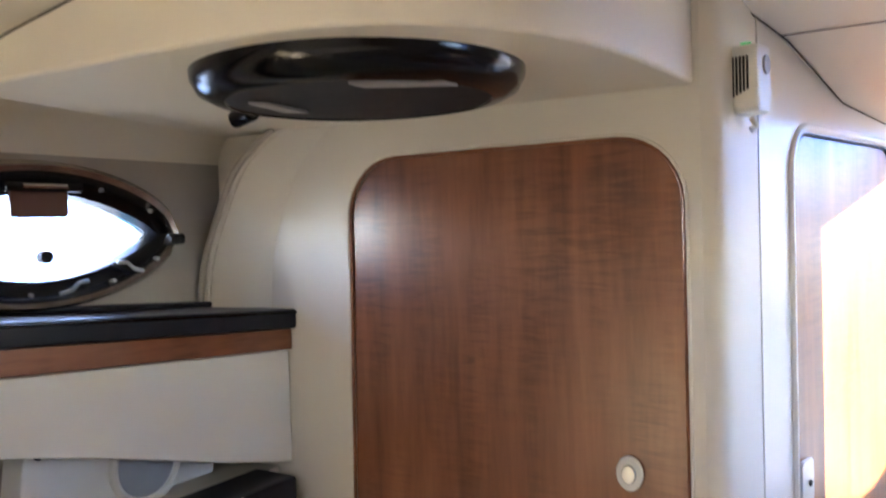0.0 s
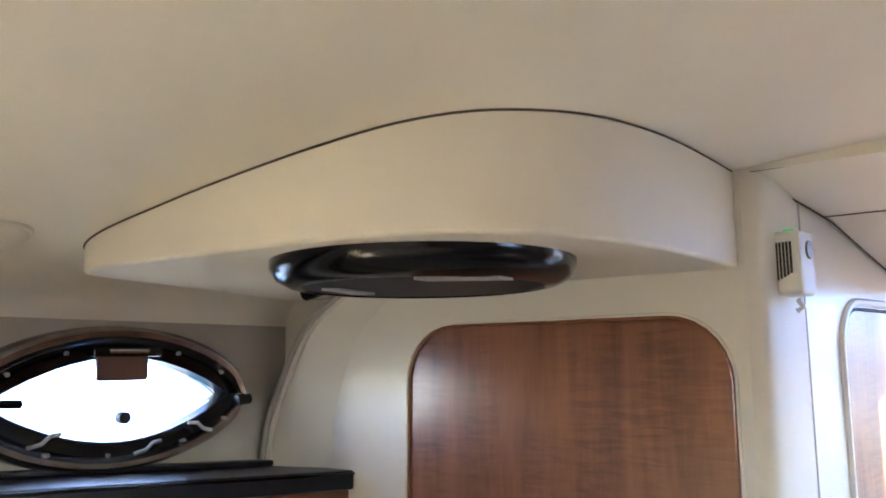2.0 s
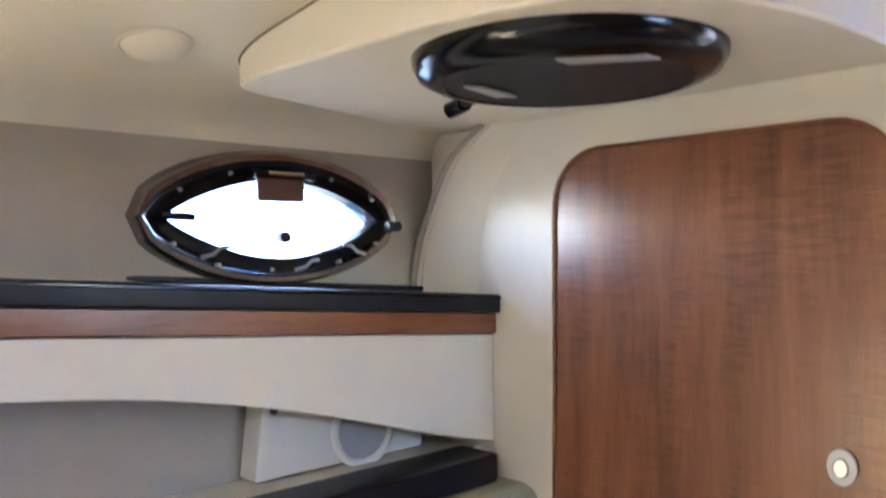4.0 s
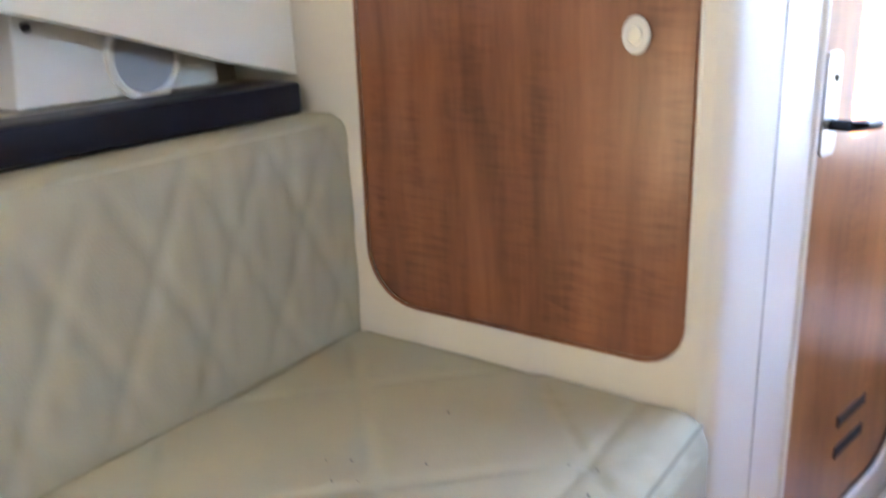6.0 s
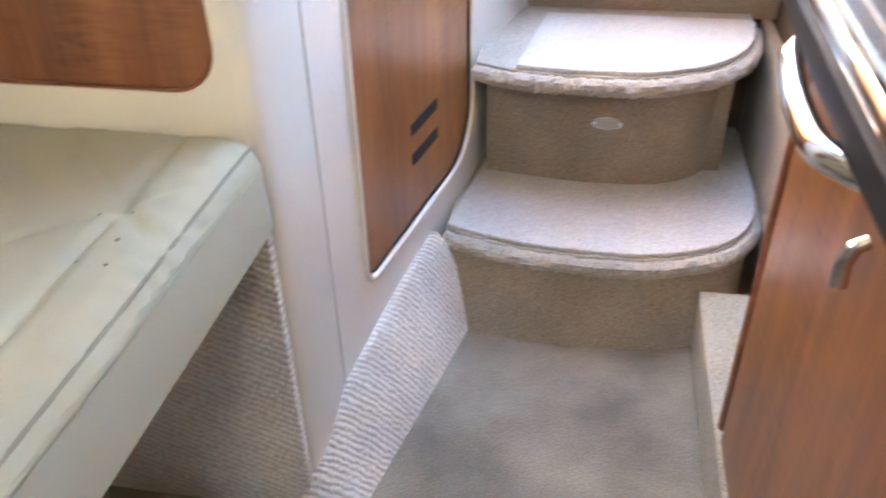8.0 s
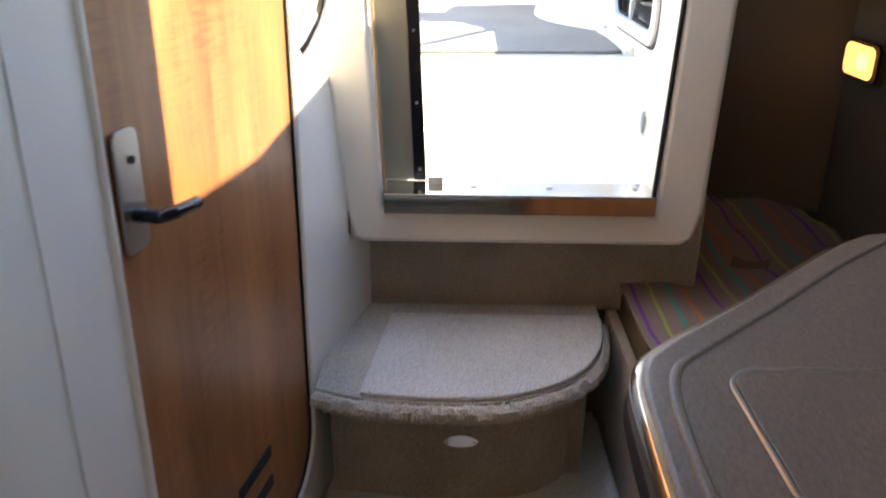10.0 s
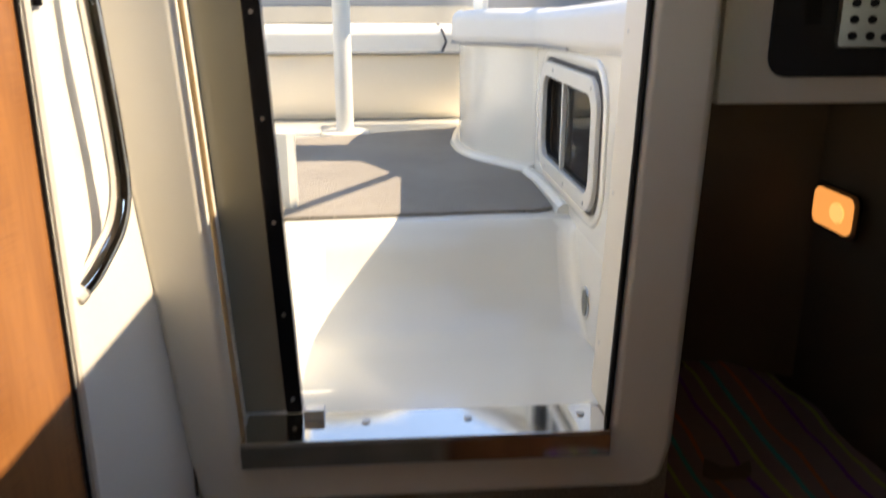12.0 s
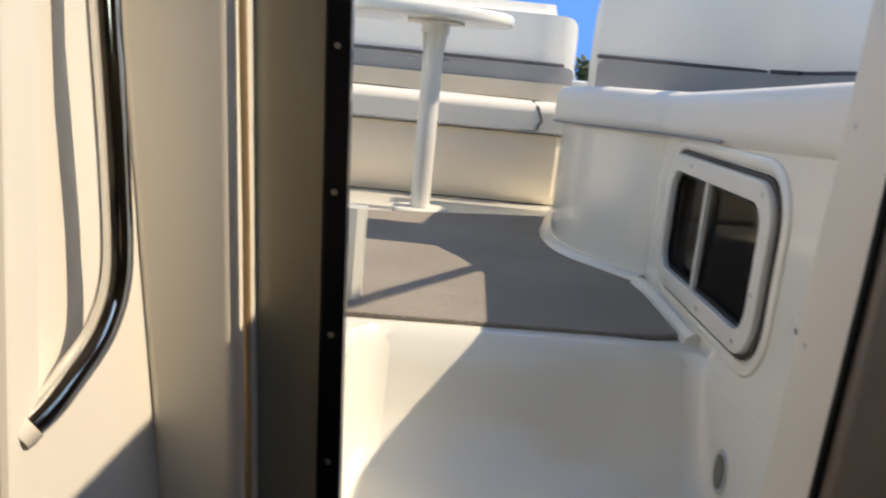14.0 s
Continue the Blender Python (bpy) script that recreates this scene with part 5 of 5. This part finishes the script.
part("strap", tube([(0.50, 4.044, 1.31), (0.515, 4.040, 1.345), (0.50, 4.05, 1.385), (0.485, 4.09, 1.405)], 0.005, 8), PIPING, ac, "dark strap")
ap = [(v.x, v.y) for v in spline([(0.615, 4.50, 0), (0.60, 4.49, 0), (0.575, 4.485, 0), (0.54, 4.48, 0), (0.48, 4.48, 0), (0.2, 4.47, 0), (-0.3, 4.47, 0), (-1.1, 4.47, 0)], 3)]
ak = part("backrest", wall_slab([(x, y) for x, y in ap], 1.405, 1.72, -0.14, -0.05), MARINE, ab, "white vinyl backrest")
part("band", wall_slab([(x, y - 0.006) for x, y in ap], 1.407, 1.535, -0.142, -0.004), GREYVINYL, ak, "grey vinyl band")
part("lower_pad", wall_slab([(x, y - 0.016) for x, y in ap], 1.405, 1.47, -0.15, -0.03), mat("taupe_vinyl", (0.50, 0.46, 0.38), 0.5), ak, "taupe lower roll")
part("piping", tube([(x, y - 0.078, 1.540) for x, y in ap], 0.006, 8), PIPING, ak, "dark piping")

tb = thing("pedestal_table", (0.14, 3.75, 1.05), "white oval cockpit table on a single post", "table")
tp = prism(ellipse(0.06, 3.75, 0.31, 0.24, 56), 0.035, b=0.012, seg=3)
part("tabletop", moved(tp, Matrix.Translation((0, 0, 1.615))), GELWHITE, tb, "white moulded top")
part("post", tube([(0.14, 3.75, 1.06), (0.14, 3.75, 1.60)], 0.030, 24), WHITEPL, tb, "white enamelled post")
part("socket", tube([(0.14, 3.75, 1.58), (0.14, 3.75, 1.616)], 0.042, 24), WHITEPL, tb)
part("top_plate", moved(prism(ellipse(0.14, 3.75, 0.085, 0.085, 36), 0.006, b=0.002), Matrix.Translation((0, 0, 1.6085))), WHITEPL, tb)
part("base_plate", moved(prism(ellipse(0.14, 3.75, 0.085, 0.085, 36), 0.012, b=0.004), Matrix.Translation((0, 0, 1.047))), WHITEPL, tb, "round deck plate")
for a in range(4):
    c_, s_ = math.cos(a * math.pi / 2 + 0.5), math.sin(a * math.pi / 2 + 0.5)
    part("rib", tube([(0.14 + 0.026 * c_, 3.75 + 0.026 * s_, 1.52), (0.14 + 0.040 * c_, 3.75 + 0.040 * s_, 1.605)], 0.006, 6), WHITEPL, tb)
for q in (-1, 1):
    part("scroll_mark", tube([(0.14 + q * 0.03, 3.72, 1.505), (0.14 + q * 0.05, 3.715, 1.512), (0.14 + q * 0.065, 3.715, 1.503), (0.14 + q * 0.08, 3.715, 1.51)], 0.003, 6), GREYPL, tb, "small grey cord")

solid("side_locker", moved(prism([(-1.13, 2.73), (0.066, 2.655), (0.080, 2.664), (0.080, 2.70), (-1.13, 2.80)], 0.175), Matrix.Translation((0, 0, 1.047))), GELWHITE, "low white moulded locker in the cockpit", "locker")

w1 = thing("window_1", (SIDEX, 2.63, 1.11), "sliding cockpit window with white frame and dark glass", "window", kind="structure")
ONS = Matrix(((0, 0, -1, SIDEX), (1, 0, 0, 0), (0, 1, 0, 0), (0, 0, 0, 1)))
part("moulding", tube([ONS @ Vector((p[0], p[1], -0.002)) for p in rrect(2.336, 2.924, 1.080, 1.380, 0.085)], 0.012, 10, closed=True, flat=0.8), GELWHITE, w1, "raised white moulding")
part("gasket", moved(prism(rrect(2.349, 2.911, 1.093, 1.367, 0.074), 0.006, b=0.002, holes=[rrect(2.372, 2.888, 1.114, 1.346, 0.058)]), ONS), mat("taupe_gasket", (0.045, 0.04, 0.035), 0.6), w1, "dark taupe gasket")
part("window_frame", moved(prism(rrect(2.358, 2.902, 1.101, 1.359, 0.068), 0.016, b=0.004, holes=[rrect(2.396, 2.864, 1.135, 1.325, 0.04)]), ONS), WHITEPL, w1, "white frame")
part("inner_seal", moved(prism(rrect(2.390, 2.870, 1.129, 1.331, 0.046), 0.010, holes=[rrect(2.403, 2.857, 1.142, 1.318, 0.035)]), ONS @ Matrix.Translation((0, 0, -0.006))), RUBBER, w1, "black inner seal")
tint = glass("smoke_glass", (0.45, 0.45, 0.45), 0.02)
for y0, y1, d in ((2.40, 2.665, 0.004), (2.655, 2.86, -0.004)):
    part("pane", moved(prism(rrect(y0, y1, 1.138, 1.322, 0.03), 0.003), ONS @ Matrix.Translation((0, 0, d - 0.008))), tint, w1, "tinted pane").visible_shadow = False
part("mullion", box(SIDEX - 0.012, SIDEX - 0.002, 2.655, 2.667, 1.13, 1.33, 0.002), WHITEPL, w1, "slim white mullion")
part("latch", tube([(SIDEX + 0.01, 2.47, 1.215), (SIDEX + 0.035, 2.47, 1.215)], 0.014, 12), RUBBER, w1, "black latch")
for y, z in ((2.38, 1.20), (2.42, 1.118), (2.60, 1.117), (2.80, 1.117), (2.40, 1.34), (2.75, 1.343)):
    part("screw", tube([(SIDEX - 0.0155, y, z), (SIDEX - 0.0175, y, z)], 0.004, 8), DULLSTEEL, w1)
bd = thing("drain_cover", (SIDEX, 2.408, 0.88), "small oval drain cover with a chrome rim", "cover")
part("rim", moved(prism(ellipse(2.408, 0.915, 0.027, 0.036, 32), 0.005, b=0.002), ONS), CHROME, bd, "chrome rim")
part("insert", moved(prism(ellipse(2.408, 0.915, 0.019, 0.028, 32), 0.0065, b=0.002), ONS), mat("olive_insert", (0.13, 0.13, 0.10), 0.3), bd, "dark insert")

# unseen canvas roll and tubes, made up to cast the shade on the sole
bi = thing("shade_roll", (0.1, 3.33, 2.25), "unseen canvas roll on tubes, added to cast shade on the sole", "sun top")
part("roll", tube([(-1.22 + 0.255 * i, 3.335 + 0.012 * noise.noise(Vector((i * 0.8, 0, 0))), 2.25 + 0.01 * noise.noise(Vector((0, i * 0.7, 0)))) for i in range(11)], 0.14, 14, jitter=0.05), mat("canvas", (0.5, 0.47, 0.4), 0.9, var=0.1, scale=20, bump=0.2), bi, "rolled canvas")
for sx in (-1.17, 1.30):
    part("leg", tube([(sx, 3.84, 1.60), (sx, 3.84, 1.62), (sx - 0.05 * (1 if sx > 0 else -1), 2.40, 2.62)], 0.016, 10), CHROME, bi, "steel tube leg")
    part("brace", tube([(sx, 3.86, 1.60), (sx, 3.335, 2.25)], 0.013, 10), CHROME, bi, "steel tube brace")

# ---- distance ----
far_sky = glow("far_sky_haze", (0.045, 0.17, 0.50), 0.75)
solid("backdrop", sheet([[(320 * math.sin(radians(a)), 320 * math.cos(radians(a)), z) for z in (-0.5, 30, 75)] for a in range(-75, 76, 5)]), far_sky, "clear blue sky low over the harbour", "sky", "structure")

def far_boat(x, y, s, turn):
    th = thing("moored_boat", (x, y, -0.55), "white moored motor boat across the harbour", "boat", "boats across the harbour")
    m = pose(x, y, -0.55, 0, 0, turn) @ Matrix.Diagonal((s, s, s, 1))
    hull = sheet([[(-3.5 + 0.4 * a, sgn * w, z) for sgn, w, z in ((-1, 0.2, 0.0), (-1, 1.2 - 0.05 * a, 0.5), (-1, 1.45 - 0.012 * a * a, 1.3 + 0.02 * a), (1, 1.45 - 0.012 * a * a, 1.3 + 0.02 * a), (1, 1.2 - 0.05 * a, 0.5), (1, 0.2, 0.0))] for a in range(11)], (0, 0, 0.02))
    part("hull", moved(hull, m), GELWHITE, th, "white hull")
    part("cabin", moved(box(-1.5, 1.6, -1.0, 1.0, 1.3, 2.3, 0.2, 3), m), GELWHITE, th)
    part("window", moved(box(-1.2, 1.2, -1.03, 1.03, 1.75, 2.1, 0.05), m), DARKGLASS, th)
    part("arch", moved(tube([(-0.8, -0.95, 2.2), (-1.0, -0.8, 3.1), (-1.0, 0.8, 3.1), (-0.8, 0.95, 2.2)], 0.06, 8), m), GELWHITE, th)
    return th


far_boat(7.8, 52, 1.0, 20)
far_boat(12.5, 60, 1.2, 100)
far_boat(2.0, 66, 1.1, 150)
LEAF = mat("leaf", (0.05, 0.08, 0.03), 0.6, var=0.4, scale=3)
BARK = mat("bark", (0.12, 0.09, 0.06), 0.9, var=0.3, scale=10)


def far_tree(x, y, h):
    th = thing("tree", (x, y, -0.3), "dark green tree on the far shore", "tree", "trees on the far shore")
    part("trunk", tube([(x, y, -0.4), (x + 0.1, y, h * 0.4), (x - 0.1, y, h * 0.75)], 0.15, 8), BARK, th)
    bm = bmesh.new()
    for i in range(260):
        d = Vector((random.gauss(0, 1), random.gauss(0, 1), random.gauss(0, 0.8)))
        d = d.normalized() * random.uniform(0.3, 1.0) * h * 0.33
        c = Vector((x, y, h * 0.72)) + d
        s = random.uniform(0.15, 0.4)
        u = Vector((random.uniform(-1, 1), random.uniform(-1, 1), random.uniform(-1, 1))).normalized() * s
        w = u.orthogonal().normalized() * s * 0.7
        bm.faces.new([bm.verts.new(c + q) for q in (u, w, -u, -w)])
    part("crown", bm, LEAF, th, smooth=False)


for x, y, h in ((13.0, 84, 4.6), (15.5, 86, 4.0), (9.5, 88, 3.4), (18, 84, 4.2), (5, 90, 3.6), (1, 88, 4.0)):
    far_tree(x, y, h)
solid("shore", sheet([[(-200, 82, -0.55), (-200, 95, 0.4), (-200, 300, 0.6)], [(200, 82, -0.55), (200, 95, 0.4), (200, 300, 0.6)]]), mat("shore_earth", (0.2, 0.18, 0.14), 0.9, var=0.3, scale=0.5), "low far shore", "ground", "structure")
